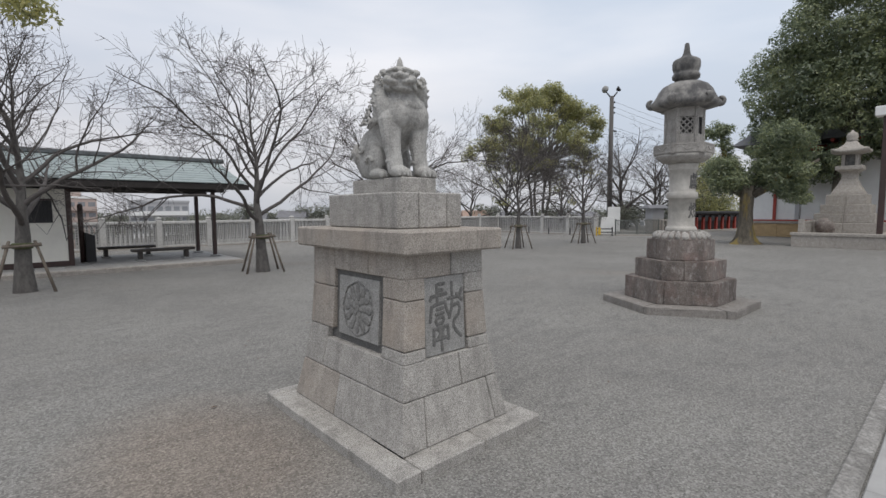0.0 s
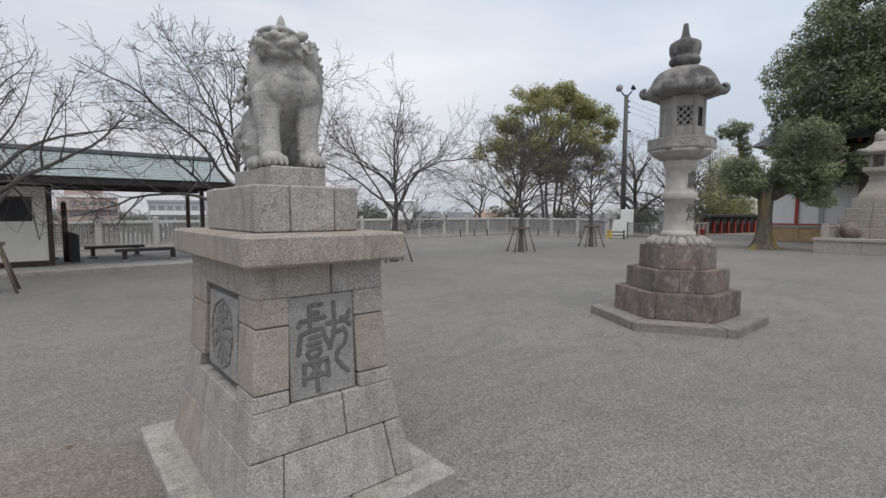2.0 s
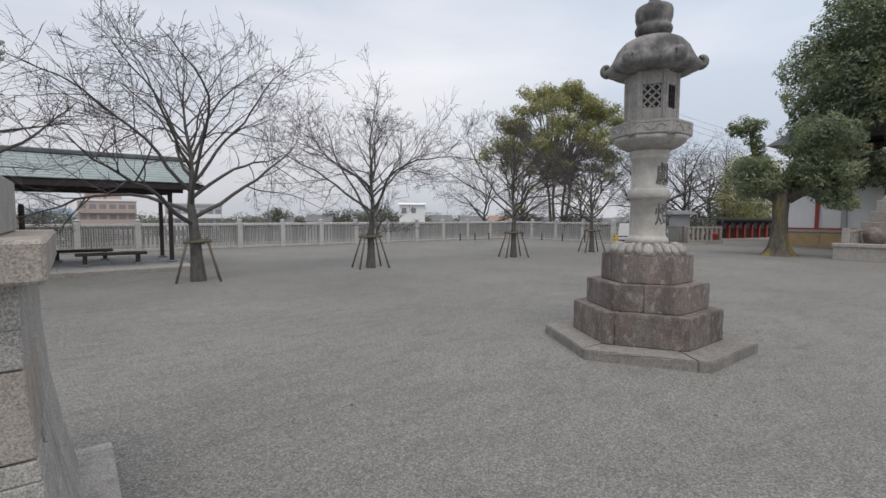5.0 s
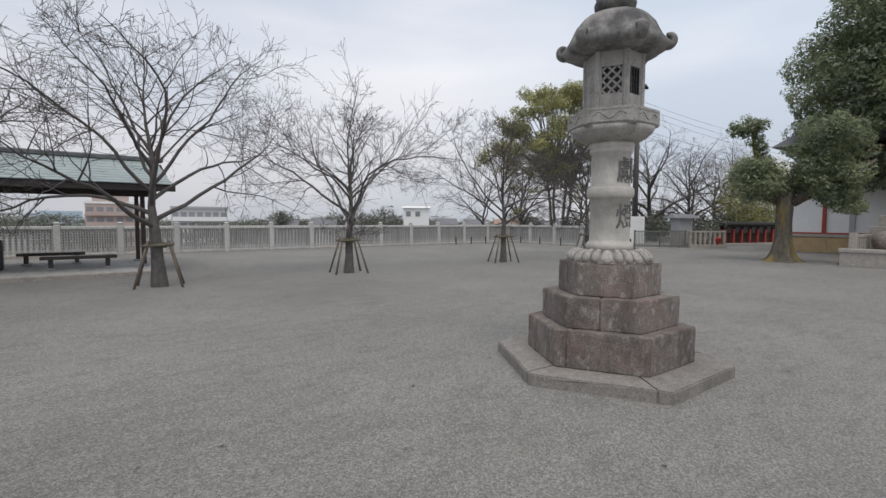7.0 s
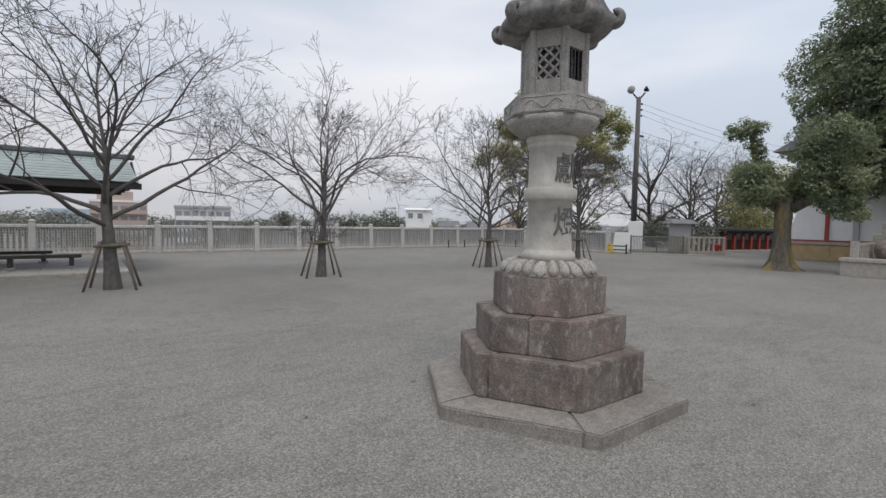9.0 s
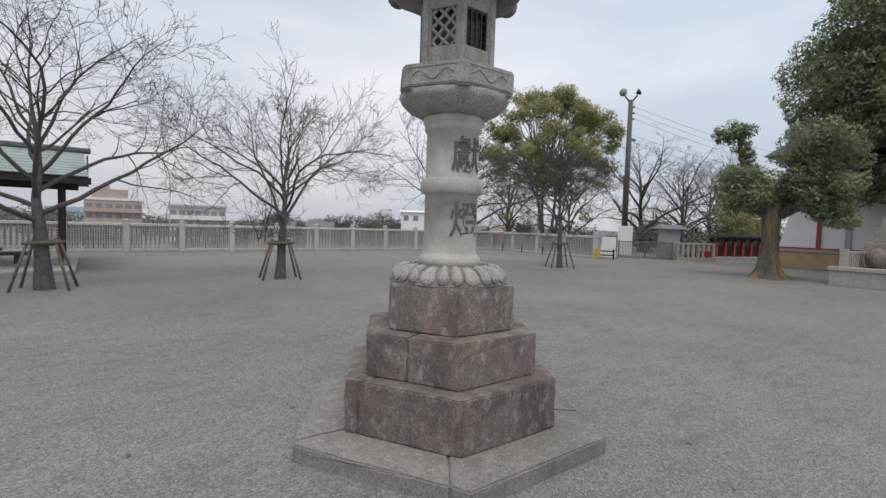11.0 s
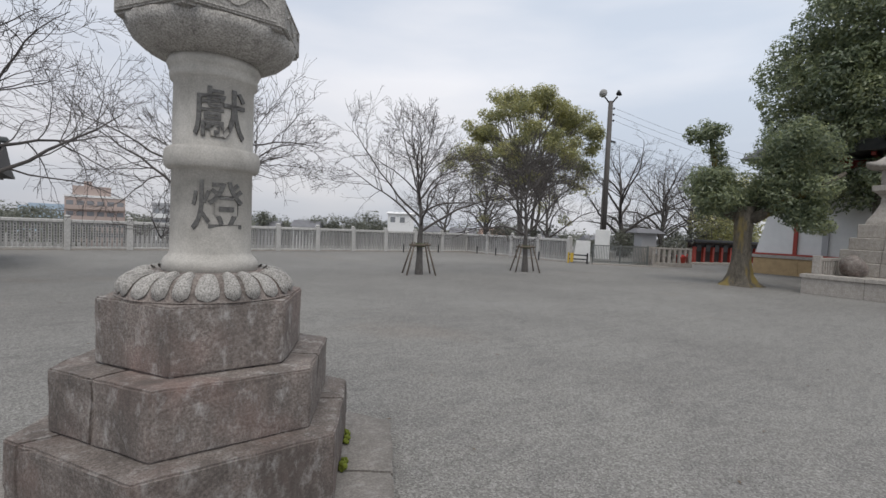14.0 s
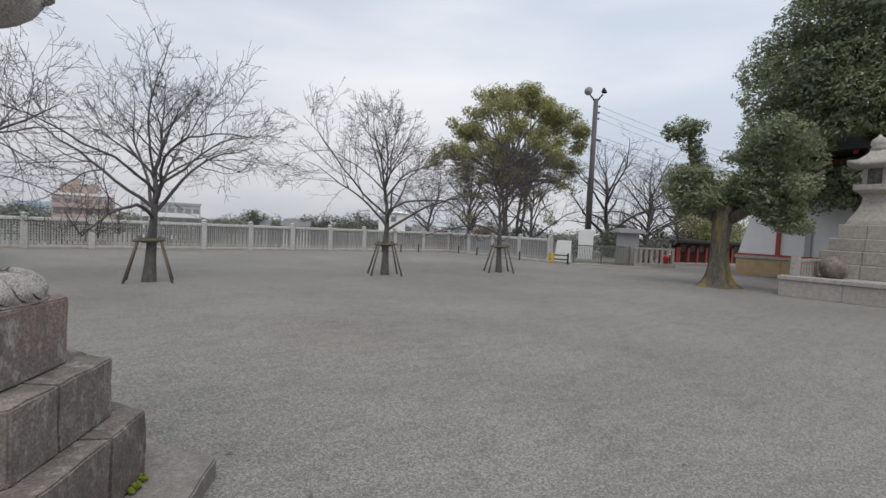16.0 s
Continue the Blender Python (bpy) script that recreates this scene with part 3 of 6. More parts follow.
def statue():
    balls = {2: unit_ball(2), 3: unit_ball(3)}
    V, F, count = [], [], [0]

    def ball(x, y, z, rx, ry=None, rz=None, ax=0.0, ay=0.0, az=0.0, sub=3):
        m = np.array(pose(x, y, z, ax, ay, az) @ Matrix.Diagonal((rx, ry or rx, rz or rx, 1)))
        v, f = balls[sub]
        V.append(v @ m[:3, :3].T + m[:3, 3])
        F.append(f + count[0])
        count[0] += len(v)

    def limb(points, n=5):
        for (p, a), (q, b) in zip(points, points[1:]):
            for i in range(n + 1):
                t = i / n
                c = Vector(p).lerp(Vector(q), t)
                ball(*c, a + (b - a) * t, sub=2)

    def curl(x, y, z, r, side, face):
        """A carved lock that winds into a small scroll; face is the yaw it looks towards."""
        u, w = Vector((math.cos(face), math.sin(face), 0)), Vector((-math.sin(face), math.cos(face), 0))
        for i in range(9):
            a = i * 0.72
            rr = r * (1 - 0.095 * i)
            p = Vector((x, y, z)) + w * (side * rr * math.cos(a)) + Vector((0, 0, rr * math.sin(a))) + u * (0.004 * i)
            ball(*p, r * 0.42 * (1 - 0.04 * i), sub=2)

    # deep chest over thick straight forelegs, back sloping to the haunches
    limb([((0, -0.05, 0.44), 0.15), ((0, 0.05, 0.35), 0.158), ((0, 0.13, 0.24), 0.16), ((0, 0.165, 0.15), 0.145)])
    ball(0, -0.105, 0.44, 0.14, 0.105, 0.11)
    ball(0, -0.08, 0.5, 0.135, 0.12, 0.1)
    ball(0, -0.005, 0.565, 0.162, 0.115, 0.155)
    ball(0, 0.18, 0.1, 0.14, 0.125, 0.1)
    for s in (-1, 1):
        ball(s * 0.08, -0.135, 0.42, 0.074, 0.078, 0.098)
        ball(s * 0.142, -0.04, 0.485, 0.06, 0.09, 0.13)
        ball(s * 0.13, -0.055, 0.59, 0.052, 0.075, 0.1)
        limb([((s * 0.112, -0.09, 0.39), 0.083), ((s * 0.108, -0.125, 0.27), 0.065), ((s * 0.103, -0.15, 0.16), 0.056), ((s * 0.103, -0.175, 0.06), 0.056)])
        ball(s * 0.103, -0.155, 0.11, 0.06, 0.06, 0.014)
        for q in range(5):  # combed hair down the outside of the foreleg
            ball(s * 0.155 - s * 0.006 * q, -0.085 - 0.014 * q, 0.36 - 0.055 * q, 0.014, 0.024, 0.036, 24, sub=2)
        ball(s * 0.103, -0.215, 0.04, 0.062, 0.066, 0.042)
        for k in (-1.5, -0.5, 0.5, 1.5):
            ball(s * 0.103 + k * 0.029, -0.27 + 0.009 * abs(k), 0.03, 0.017, 0.032, 0.03, sub=2)
            ball(s * 0.103 + k * 0.029, -0.297 + 0.009 * abs(k), 0.014, 0.007, 0.014, 0.011, sub=2)
        # haunch with its scrolls, hind foot
        ball(s * 0.112, 0.115, 0.145, 0.062, 0.135, 0.145, -18)
        ball(s * 0.1, 0.12, 0.25, 0.08, 0.12, 0.12, -25)
        ball(s * 0.13, -0.005, 0.036, 0.045, 0.1, 0.036)
        curl(s * 0.168, 0.14, 0.2, 0.034, s, 0 if s > 0 else math.pi)
        curl(s * 0.166, 0.06, 0.13, 0.028, -s, 0 if s > 0 else math.pi)
        for k in (-1, 0, 1):
            ball(s * 0.13 + k * 0.027, -0.092, 0.024, 0.016, 0.026, 0.024, sub=2)
        # ears, brows, eyes, cheeks and lips
        ball(s * 0.098, -0.085, 0.71, 0.042, 0.024, 0.028, 0, s * -18)
        ball(s * 0.112, -0.1, 0.712, 0.02, 0.012, 0.016, 0, s * -25, sub=2)
        ball(s * 0.046, -0.208, 0.7, 0.05, 0.028, 0.016, 0, s * 16)
        ball(s * 0.05, -0.21, 0.677, 0.024, 0.016, 0.013)
        ball(s * 0.075, -0.19, 0.64, 0.04, 0.045, 0.03)
        ball(s * 0.034, -0.242, 0.655, 0.026, 0.022, 0.02)
        ball(s * 0.045, -0.222, 0.622, 0.042, 0.038, 0.02, 0, s * -14)
        ball(s * 0.086, -0.15, 0.6, 0.026, 0.05, 0.03)
        # flat scroll beside the jaw
        curl(s * 0.112, -0.125, 0.635, 0.024, s, -0.6 if s > 0 else math.pi + 0.6)
    # head: skull, flat crown, broad nose, open mouth and lower jaw
    ball(0, -0.1, 0.66, 0.094, 0.105, 0.082)
    ball(0, -0.11, 0.715, 0.082, 0.09, 0.028)
    ball(0, -0.195, 0.645, 0.082, 0.045, 0.04)
    ball(0, -0.19, 0.615, 0.078, 0.048, 0.034)
    ball(0, -0.25, 0.664, 0.03, 0.018, 0.017)
    ball(0, -0.225, 0.69, 0.017, 0.03, 0.02)
    ball(0, -0.19, 0.582, 0.064, 0.052, 0.022)
    ball(0, -0.2, 0.6, 0.055, 0.04, 0.01)
    ball(0, -0.1, 0.58, 0.1, 0.09, 0.07)
    limb([((0, -0.115, 0.73), 0.03), ((0, -0.112, 0.77), 0.022), ((0, -0.108, 0.805), 0.008)])
    # folded collar lying on the chest
    for k in range(13):
        a = -1.35 + 2.7 * k / 12
        ball(0.138 * math.sin(a), -0.075 - 0.125 * math.cos(a), 0.51 - 0.03 * math.cos(a) + (0.008 if k % 2 else 0), 0.02, 0.016, 0.03, 0, math.degrees(a) * -0.35, sub=2)
    # mane: rows of curled locks from behind the ears down over the shoulders
    rnd = random.Random(5)
    for row in range(7):
        z = 0.665 - row * 0.047
        spread = 0.122 + 0.0105 * row
        reach = 118 - 3 * row
        for k in range(9):
            a = math.radians(-reach + 2 * reach * k / 8 + (9 if row % 2 else -4))
            yc = -0.06 + 0.02 * row
            x, y = (spread + 0.028) * math.sin(a), yc + (spread + 0.006) * math.cos(a) * (0.6 if math.cos(a) > 0 else 1.0)
            curl(x, y, z + rnd.uniform(-0.008, 0.008), 0.027 + rnd.uniform(-0.003, 0.005), 1 if x > 0 else -1, math.atan2(y - yc, x))
    for s in (-1, 1):
        for k in range(6):
            zz = 0.62 - 0.04 * k
            limb([((s * (0.115 + 0.008 * k), -0.1 + 0.012 * k, zz), 0.024), ((s * (0.15 + 0.007 * k), -0.07 + 0.014 * k, zz - 0.035), 0.024), ((s * (0.168 + 0.005 * k), -0.045 + 0.014 * k, zz - 0.085), 0.009)], 4)
    # tail of upright flames against the back, spreading past the haunches
    for k in range(-3, 4):
        limb([((k * 0.028, 0.25, 0.06), 0.04), ((k * 0.048, 0.285, 0.2), 0.036), ((k * 0.05, 0.275, 0.345 - abs(k) * 0.03), 0.014)])
        curl(k * 0.05, 0.31, 0.2 - 0.01 * abs(k), 0.024, 1 if k > 0 else -1, math.pi / 2)
    V, F = np.concatenate(V), np.concatenate(F)
    # the head turns towards the approach
    k = np.clip((V[:, 2] - 0.5) / 0.1, 0, 1) * np.clip((0.1 - V[:, 1]) / 0.1, 0, 1) * math.radians(-34)
    x, y = V[:, 0].copy(), V[:, 1] + 0.04
    V[:, 0], V[:, 1] = x * np.cos(k) - y * np.sin(k), x * np.sin(k) + y * np.cos(k) - 0.04
    V[:, 0] += 0.03 * np.clip((V[:, 2] - 0.22) / 0.2, 0, 1)
    me = bpy.data.meshes.new("guardian_dog_statue")
    me.from_pydata(V.tolist(), [], F.tolist())
    me.materials.append(STATUE_STONE)
    ob = new("guardian_dog_statue", me)
    rm = ob.modifiers.new("union", "REMESH")
    rm.mode, rm.voxel_size, rm.use_smooth_shade = "VOXEL", 0.0045, True
    sm = ob.modifiers.new("soften", "SMOOTH")
    sm.factor, sm.iterations = 0.5, 2
    worn = bpy.data.textures.new("chiselled", "CLOUDS")
    worn.noise_scale, worn.noise_depth = 0.02, 3
    dm = ob.modifiers.new("chiselled", "DISPLACE")
    dm.texture, dm.strength, dm.mid_level, dm.texture_coords = worn, 0.006, 0.5, "LOCAL"
    return ob


PLINTH = thing("statue_plinth", "thin granite plinth under the statue", "plinth", at=(1.83, 3.677, 0))
part("slab", bx(-0.145, 0.145, -0.295, 0.295, 1.648, 1.748, 0.006), GRANITE, PLINTH)
lion = tagged(statue(), "weathered grey granite guardian lion-dog sitting on its pedestal", "statue")
lion.matrix_basis = pose(1.845, 3.68, 1.746, 0, 0, -3)

# ---- large stone lantern ----
LC = (7.257, 3.851)
lantern = thing("stone_lantern", "tall hexagonal granite lantern on three dark stained tiers", "stone lantern", at=(*LC, 0))


def hexpt(r, k):
    return (r * math.cos(math.radians(60 * k)), r * math.sin(math.radians(60 * k)))


def hex_wedge(corners, r_in, z0, z1, taper=0.0, bev=0.01, rough=0.0):
    """A stone that takes up some corners of a hexagonal ring; corners as plan points, outer side first."""
    bm = bmesh.new()
    n = len(corners)
    lo = [bm.verts.new((x, y, z0)) for x, y in corners]
    hi = [bm.verts.new((x * (1 - taper), y * (1 - taper), z1)) for x, y in corners]
    bm.faces.new(lo[::-1])
    bm.faces.new(hi)
    for i in range(n):
        bm.faces.new((lo[i], lo[(i + 1) % n], hi[(i + 1) % n], hi[i]))
    if bev:
        bmesh.ops.bevel(bm, geom=bm.edges[:], offset=bev, segments=2, affect="EDGES", clamp_overlap=True)
    if rough:  # hand-cut, chipped edges
        bmesh.ops.subdivide_edges(bm, edges=[e for e in bm.edges if e.calc_length() > 0.15], cuts=14)
        for v in bm.verts:
            p = v.co * 7.0
            d = noise.noise(p) * rough + min(noise.noise(p * 3.1 + Vector((9, 4, 2))) + 0.25, 0.0) * rough * 1.6
            v.co += Vector((v.co.x, v.co.y, 0)).normalized() * d
            v.co.z += 0.7 * rough * noise.noise(p * 1.7 + Vector((3, 8, 5))) * (abs(v.co.z - z1) < 0.03)
    return bm


def lerp2(a, b, t):
    return (a[0] + (b[0] - a[0]) * t, a[1] + (b[1] - a[1]) * t)


def hex_tier(parent, r, z0, z1, cuts, mat, name, bev=0.012, hollow=0.0):
    """Splits a hexagon into stones at cuts given as side number + share along the side."""
    P = [hexpt(r, k) for k in range(6)]
    cuts = sorted(cuts)
    for a, b in zip(cuts, cuts[1:] + [cuts[0] + 6]):
        pts = [lerp2(P[int(a) % 6], P[(int(a) + 1) % 6], a % 1)]
        k = math.floor(a) + 1
        while k < b - 1e-6:
            pts.append(P[k % 6])
            k += 1
        pts.append(lerp2(P[int(b) % 6], P[(int(b) + 1) % 6], b % 1))
        mid = (sum(p[0] for p in pts) / len(pts), sum(p[1] for p in pts) / len(pts))
        pts.append((hollow * mid[0], hollow * mid[1]))
        pts = [lerp2(p, mid, 0.002) for p in pts]
        part(name, hex_wedge(pts, 0, z0, z1, bev=bev, rough=0.007), mat, parent)


hex_tier(lantern, 1.085, 0.0, 0.207, [0.5, 1.5, 2.95, 3.9, 5.4], SLAB_STONE, "base_slab", 0.01)
hex_tier(lantern, 0.765, 0.2085, 0.529, [0.4, 1.5, 3.12, 5.6], MOSSY, "tier_stone", 0.008)
hex_tier(lantern, 0.625, 0.5305, 0.803, [0.6, 2.1, 3.46, 5.4], MOSSY, "tier_stone", 0.008)
hex_tier(lantern, 0.468, 0.8045, 1.096, [0.7, 2.5], MOSSY, "tier_stone", 0.008)
bm = bmesh.new()
DOME = [(0.262, 1.208), (0.3, 1.203), (0.335, 1.19), (0.365, 1.165), (0.383, 1.135), (0.392, 1.107)]
# dome darker than its petals, so the shade between them is painted in
lathe(bm, [(0.4, 1.0975), (0.4, 1.104)] + [(r - 0.008, z - 0.004) for r, z in DOME[::-1]] + [(0.24, 1.21)], 48)
lotus = part("lotus_base", bm, MOSSY, lantern, "carved lotus-petal base", True)


def lobe(width, bulge, reach):
    """A rounded petal lobe lying on the dome, rounded at its lower end."""
    bm = bmesh.new()
    n, m = 10, 8
    rows = []
    for k in range(n + 1):
        t = k / n * reach * (len(DOME) - 1)
        i = min(int(t), len(DOME) - 2)
        r, z = (DOME[i][q] + (DOME[i + 1][q] - DOME[i][q]) * (t - i) for q in (0, 1))
        u = k / n
        w = width * (0.62 + 0.38 * u) * math.sqrt(max(1 - max((u - 0.62) / 0.38, 0.0) ** 2, 0.0025))
        rise = bulge * min(1.0, 5 * (1 - u)) ** 0.5
        row = []
        for c in range(m + 1):
            s = -1 + 2 * c / m
            h = rise * (1 - s * s) ** 0.5 - 0.004
            row.append(bm.verts.new(((r + h * 0.75) * math.cos(s * w), (r + h * 0.75) * math.sin(s * w), z + h * 0.7)))
        rows.append(row)
    for p, q in zip(rows, rows[1:]):
        for c in range(m):
            bm.faces.new((p[c], p[c + 1], q[c + 1], q[c]))
    return bm


lobe_me = mesh_of("petal", lobe(0.112, 0.026, 0.98), GRANITE, True)
leaf_me = mesh_of("petal", lobe(0.15, 0.012, 1.0), GRANITE, True)
for i in range(8):
    for off in (-6.8, 6.8):
        piece("petal", lobe_me, lotus, pose(0, 0, 0, 0, 0, 45 * i + 9 + off))
    piece("petal", leaf_me, lotus, pose(0, 0, 0, 0, 0, 45 * i + 31.5))
bm = bmesh.new()
lathe(bm, [(0.205, 1.203), (0.216, 1.212), (0.216, 1.25), (0.205, 1.268), (0.188, 1.285), (0.183, 1.30), (0.18, 1.685), (0.2, 1.69), (0.212, 1.705), (0.215, 1.74), (0.212, 1.775), (0.2, 1.79), (0.18, 1.795), (0.178, 2.10), (0.192, 2.108), (0.196, 2.13), (0.192, 2.15), (0.2, 2.158), (0.208, 2.18), (0.2, 2.205)], 56)
part("column", bm, GRANITE_SMOOTH, lantern, "smooth pale granite column", True)
for z, ch in ((1.945, "獻"), (1.52, "燈")):
    glyph(ch, 0.245, 0.004, CARVED, lantern, pose(0, 0, z, 0, 0, -3), bend=0.1835, bold=0.0015)
bm = bmesh.new()
lathe(bm, [(0.2, 2.204), (0.245, 2.214), (0.3, 2.242), (0.345, 2.282), (0.368, 2.327)], 72, wave=lambda a, k: 1.0 + 0.028 * abs(math.sin(12 * a)) * (1 if k > 0 else 0))
part("petal_bowl", bm, GRANITE, lantern, "carved lotus bowl", True)
hex_plat = [hexpt(0.415, k) for k in range(6)]
part("platform", hex_wedge(hex_plat, 0, 2.328, 2.48, bev=0.012), GRANITE, lantern)
for k in range(6):
    bm = bmesh.new()
    for s in range(3):
        for q in range(10):
            u = -0.14 + 0.28 * (s + q / 10) / 3
            u2 = -0.14 + 0.28 * (s + (q + 1) / 10) / 3
            h = lambda w: 0.028 * math.sin(3 * math.pi * (w + 0.14) / 0.28)
            tube(bm, (0.361, u, 2.405 + h(u)), (0.361, u2, 2.405 + h(u2)), 0.006, sides=5)
    for z in (2.352, 2.455):
        tube(bm, (0.36, -0.17, z), (0.36, 0.17, z), 0.005, sides=5)
    wave_ob = part("wave_carving", bm, GRANITE, lantern)
    wave_ob.matrix_basis = pose(0, 0, 0, 0, 0, 30 + 60 * k)
# fire box: corner posts, sills and a lattice or barred opening on each side
FR = 0.265
for k in range(6):
    x, y = hexpt(FR - 0.025, k)
    bm = bmesh.new()
    lathe(bm, [(0.034, 2.481), (0.034, 3.0)], 6, (x, y), start=0.0)
    part("corner_post", bm, GRANITE, lantern)
for k in range(6):
    ap = FR * math.cos(math.radians(30))
    side = part("side_panel", bx(ap - 0.05, ap - 0.006, -0.12, 0.12, 2.482, 2.62, 0.004), GRANITE, lantern)
    side.matrix_basis = pose(0, 0, 0, 0, 0, 30 + 60 * k)
    top = part("lintel", bx(ap - 0.05, ap - 0.006, -0.12, 0.12, 2.86, 3.0, 0.004), GRANITE, lantern)
    top.matrix_basis = pose(0, 0, 0, 0, 0, 30 + 60 * k)
    bm = bmesh.new()
    if k % 3 == 2:
        box(bm, ap - 0.05, ap - 0.012, -0.13, 0.13, 2.622, 2.858)
        bmesh.ops.create_icosphere(bm, subdivisions=2, radius=1.0, matrix=Matrix.Translation((ap - 0.012, 0, 2.74)) @ Matrix.Diagonal((0.015, 0.075, 0.085, 1)))
        lat = part("carved_panel", bm, GRANITE, lantern, "round carved relief panel")
    elif k % 3 == 0:
        box(bm, ap - 0.05, ap - 0.006, -0.13, -0.085, 2.622, 2.858)
        box(bm, ap - 0.05, ap - 0.006, 0.085, 0.13, 2.622, 2.858)
        for s in (-1, 1):
            for c in (-0.17, -0.085, 0.0, 0.085, 0.17):
                p0, p1 = max(-0.085, c - 0.118), min(0.085, c + 0.118)
                if p1 - p0 > 0.02:
                    tube(bm, (ap - 0.026, p0, 2.74 + s * (p0 - c)), (ap - 0.026, p1, 2.74 + s * (p1 - c)), 0.011, sides=6)
        lat = part("lattice", bm, GRANITE, lantern, "pierced diamond lattice")
    else:
        for q in range(-2, 3):
            box(bm, ap - 0.03, ap - 0.02, q * 0.042 - 0.005, q * 0.042 + 0.005, 2.622, 2.858)
        for z in (2.68, 2.74, 2.80):
            box(bm, ap - 0.034, ap - 0.031, -0.12, 0.12, z - 0.004, z + 0.004)
        lat = part("barred_window", bm, BLACK, lantern, "dark metal bars over the opening")
    lat.matrix_basis = pose(0, 0, 0, 0, 0, 30 + 60 * k)
# solid dark core stands in for the shade inside the fire box
bm = bmesh.new()
lathe(bm, [(0.17, 2.483), (0.17, 2.99)], 6)
part("fire_box_core", bm, DARK_STONE, lantern, "solid dark core in place of the shaded hollow behind the openings")
# roof with upturned scrolls at its six corners
bm = bmesh.new()


def roof_wave(a, k):
    s = abs(math.cos(3 * a)) ** 6
    return 1.0 + (0.1 * s if k in (1, 2, 3) else 0.035 * abs(math.cos(3 * a)) ** 3)


lathe(bm, [(0.27, 2.995), (0.4, 3.012), (0.435, 3.04), (0.44, 3.085), (0.405, 3.14), (0.375, 3.2), (0.345, 3.265), (0.295, 3.325), (0.225, 3.362), (0.13, 3.376)], 72, wave=roof_wave)
roof = part("roof", bm, DARK_STONE, lantern, "blackened stone roof with scrolled corners", True)
SWEEP = [(0.2 + 0.2 * i / 5, 3.345 - 0.055 * i / 5 - 0.165 * (i / 5) ** 1.6, 0.03, 0.036 + 0.012 * i / 5) for i in range(6)]
for i in range(14):
    a, r = -0.75 + 4.3 * i / 13, 0.062 - 0.034 * i / 13
    SWEEP.append((0.462 + 0.9 * r * math.sin(a), 3.1 - r * math.cos(a), 0.036 - 0.006 * i / 13, 0.056 - 0.012 * i / 13))
bm = bmesh.new()
rings = []
for i, (x, z, ra, rb) in enumerate(SWEEP):
    p, q = SWEEP[max(i - 1, 0)], SWEEP[min(i + 1, len(SWEEP) - 1)]
    d = Vector((q[0] - p[0], 0, q[1] - p[1])).normalized()
    n = Vector((-d.z, 0, d.x))
    rings.append([bm.verts.new(Vector((x, 0, z)) + n * (ra * math.cos(k * math.pi / 6)) + Vector((0, rb * math.sin(k * math.pi / 6), 0))) for k in range(12)])
for p, q in zip(rings, rings[1:]):
    for k in range(12):
        bm.faces.new((p[k], p[(k + 1) % 12], q[(k + 1) % 12], q[k]))
bm.faces.new(rings[0][::-1])
bm.faces.new(rings[-1])
scroll_me = mesh_of("roof_scroll", bm, DARK_STONE, True)
for k in range(6):
    piece("roof_scroll", scroll_me, roof, pose(0, 0, 0, 0, 0, 60 * k))
bm = bmesh.new()
lathe(bm, [(0.13, 3.372), (0.12, 3.395), (0.15, 3.415), (0.182, 3.44), (0.188, 3.475), (0.175, 3.505), (0.16, 3.518), (0.172, 3.54), (0.186, 3.59), (0.188, 3.655), (0.178, 3.69), (0.15, 3.71), (0.095, 3.735), (0.062, 3.762), (0.048, 3.8), (0.038, 3.86), (0.03, 3.925), (0.022, 3.94)], 36)
part("finial", bm, DARK_STONE, lantern, "onion-shaped stone finial", True)
for x, y, rz in ((0.735, -0.07, 0), (0.71, -0.13, 40), (0.58, -0.36, 80), (0.55, -0.41, 20)):
    bm = bmesh.new()
    for i in range(14):
        q = random.Random(i + int(rz))
        bmesh.ops.create_icosphere(bm, subdivisions=1, radius=q.uniform(0.008, 0.018), matrix=Matrix.Translation((q.uniform(-0.03, 0.03), q.uniform(-0.012, 0.012), q.uniform(-0.008, 0.02))))
    tuft = single("moss_tuft", bm, MOSS_MAT, "bright green moss in a joint of the lantern base", "moss", smooth=True)
    tuft.matrix_basis = pose(LC[0] + x, LC[1] + y, 0.22, 0, 0, 60)

# ---- stone fence ----
FY, FX, FSTEP = 24.2, 26.3, 1.985


def post_mesh():
    bm = bmesh.new()
    box(bm, -0.105, 0.105, -0.105, 0.105, 0.0, 1.2, 0.01)
    box(bm, -0.08, 0.08, -0.08, 0.08, 1.2, 1.23)
    bmesh.ops.create_icosphere(bm, subdivisions=2, radius=1.0, matrix=Matrix.Translation((0, 0, 1.27)) @ Matrix.Diagonal((0.115, 0.115, 0.065, 1)))
    return mesh_of("fence_post", bm, FENCE_STONE)


def slat_mesh():
    bm = bmesh.new()
    box(bm, -0.06, 0.06, -0.03, 0.03, 0.125, 1.03)
    n0 = len(bm.faces)
    q = random.Random(3)
    for i in range(7):
        z = 0.93 - i * 0.1
        w = q.uniform(0.018, 0.03)
        box(bm, -w, w, -0.033, -0.0305, z - 0.033, z + 0.033)
    bm.faces.ensure_lookup_table()
    for f in bm.faces[n0:]:
        f.material_index = 1
    return mesh_of("slat", bm, [SLAT_STONE, INK])


POST, SLAT = post_mesh(), slat_mesh()


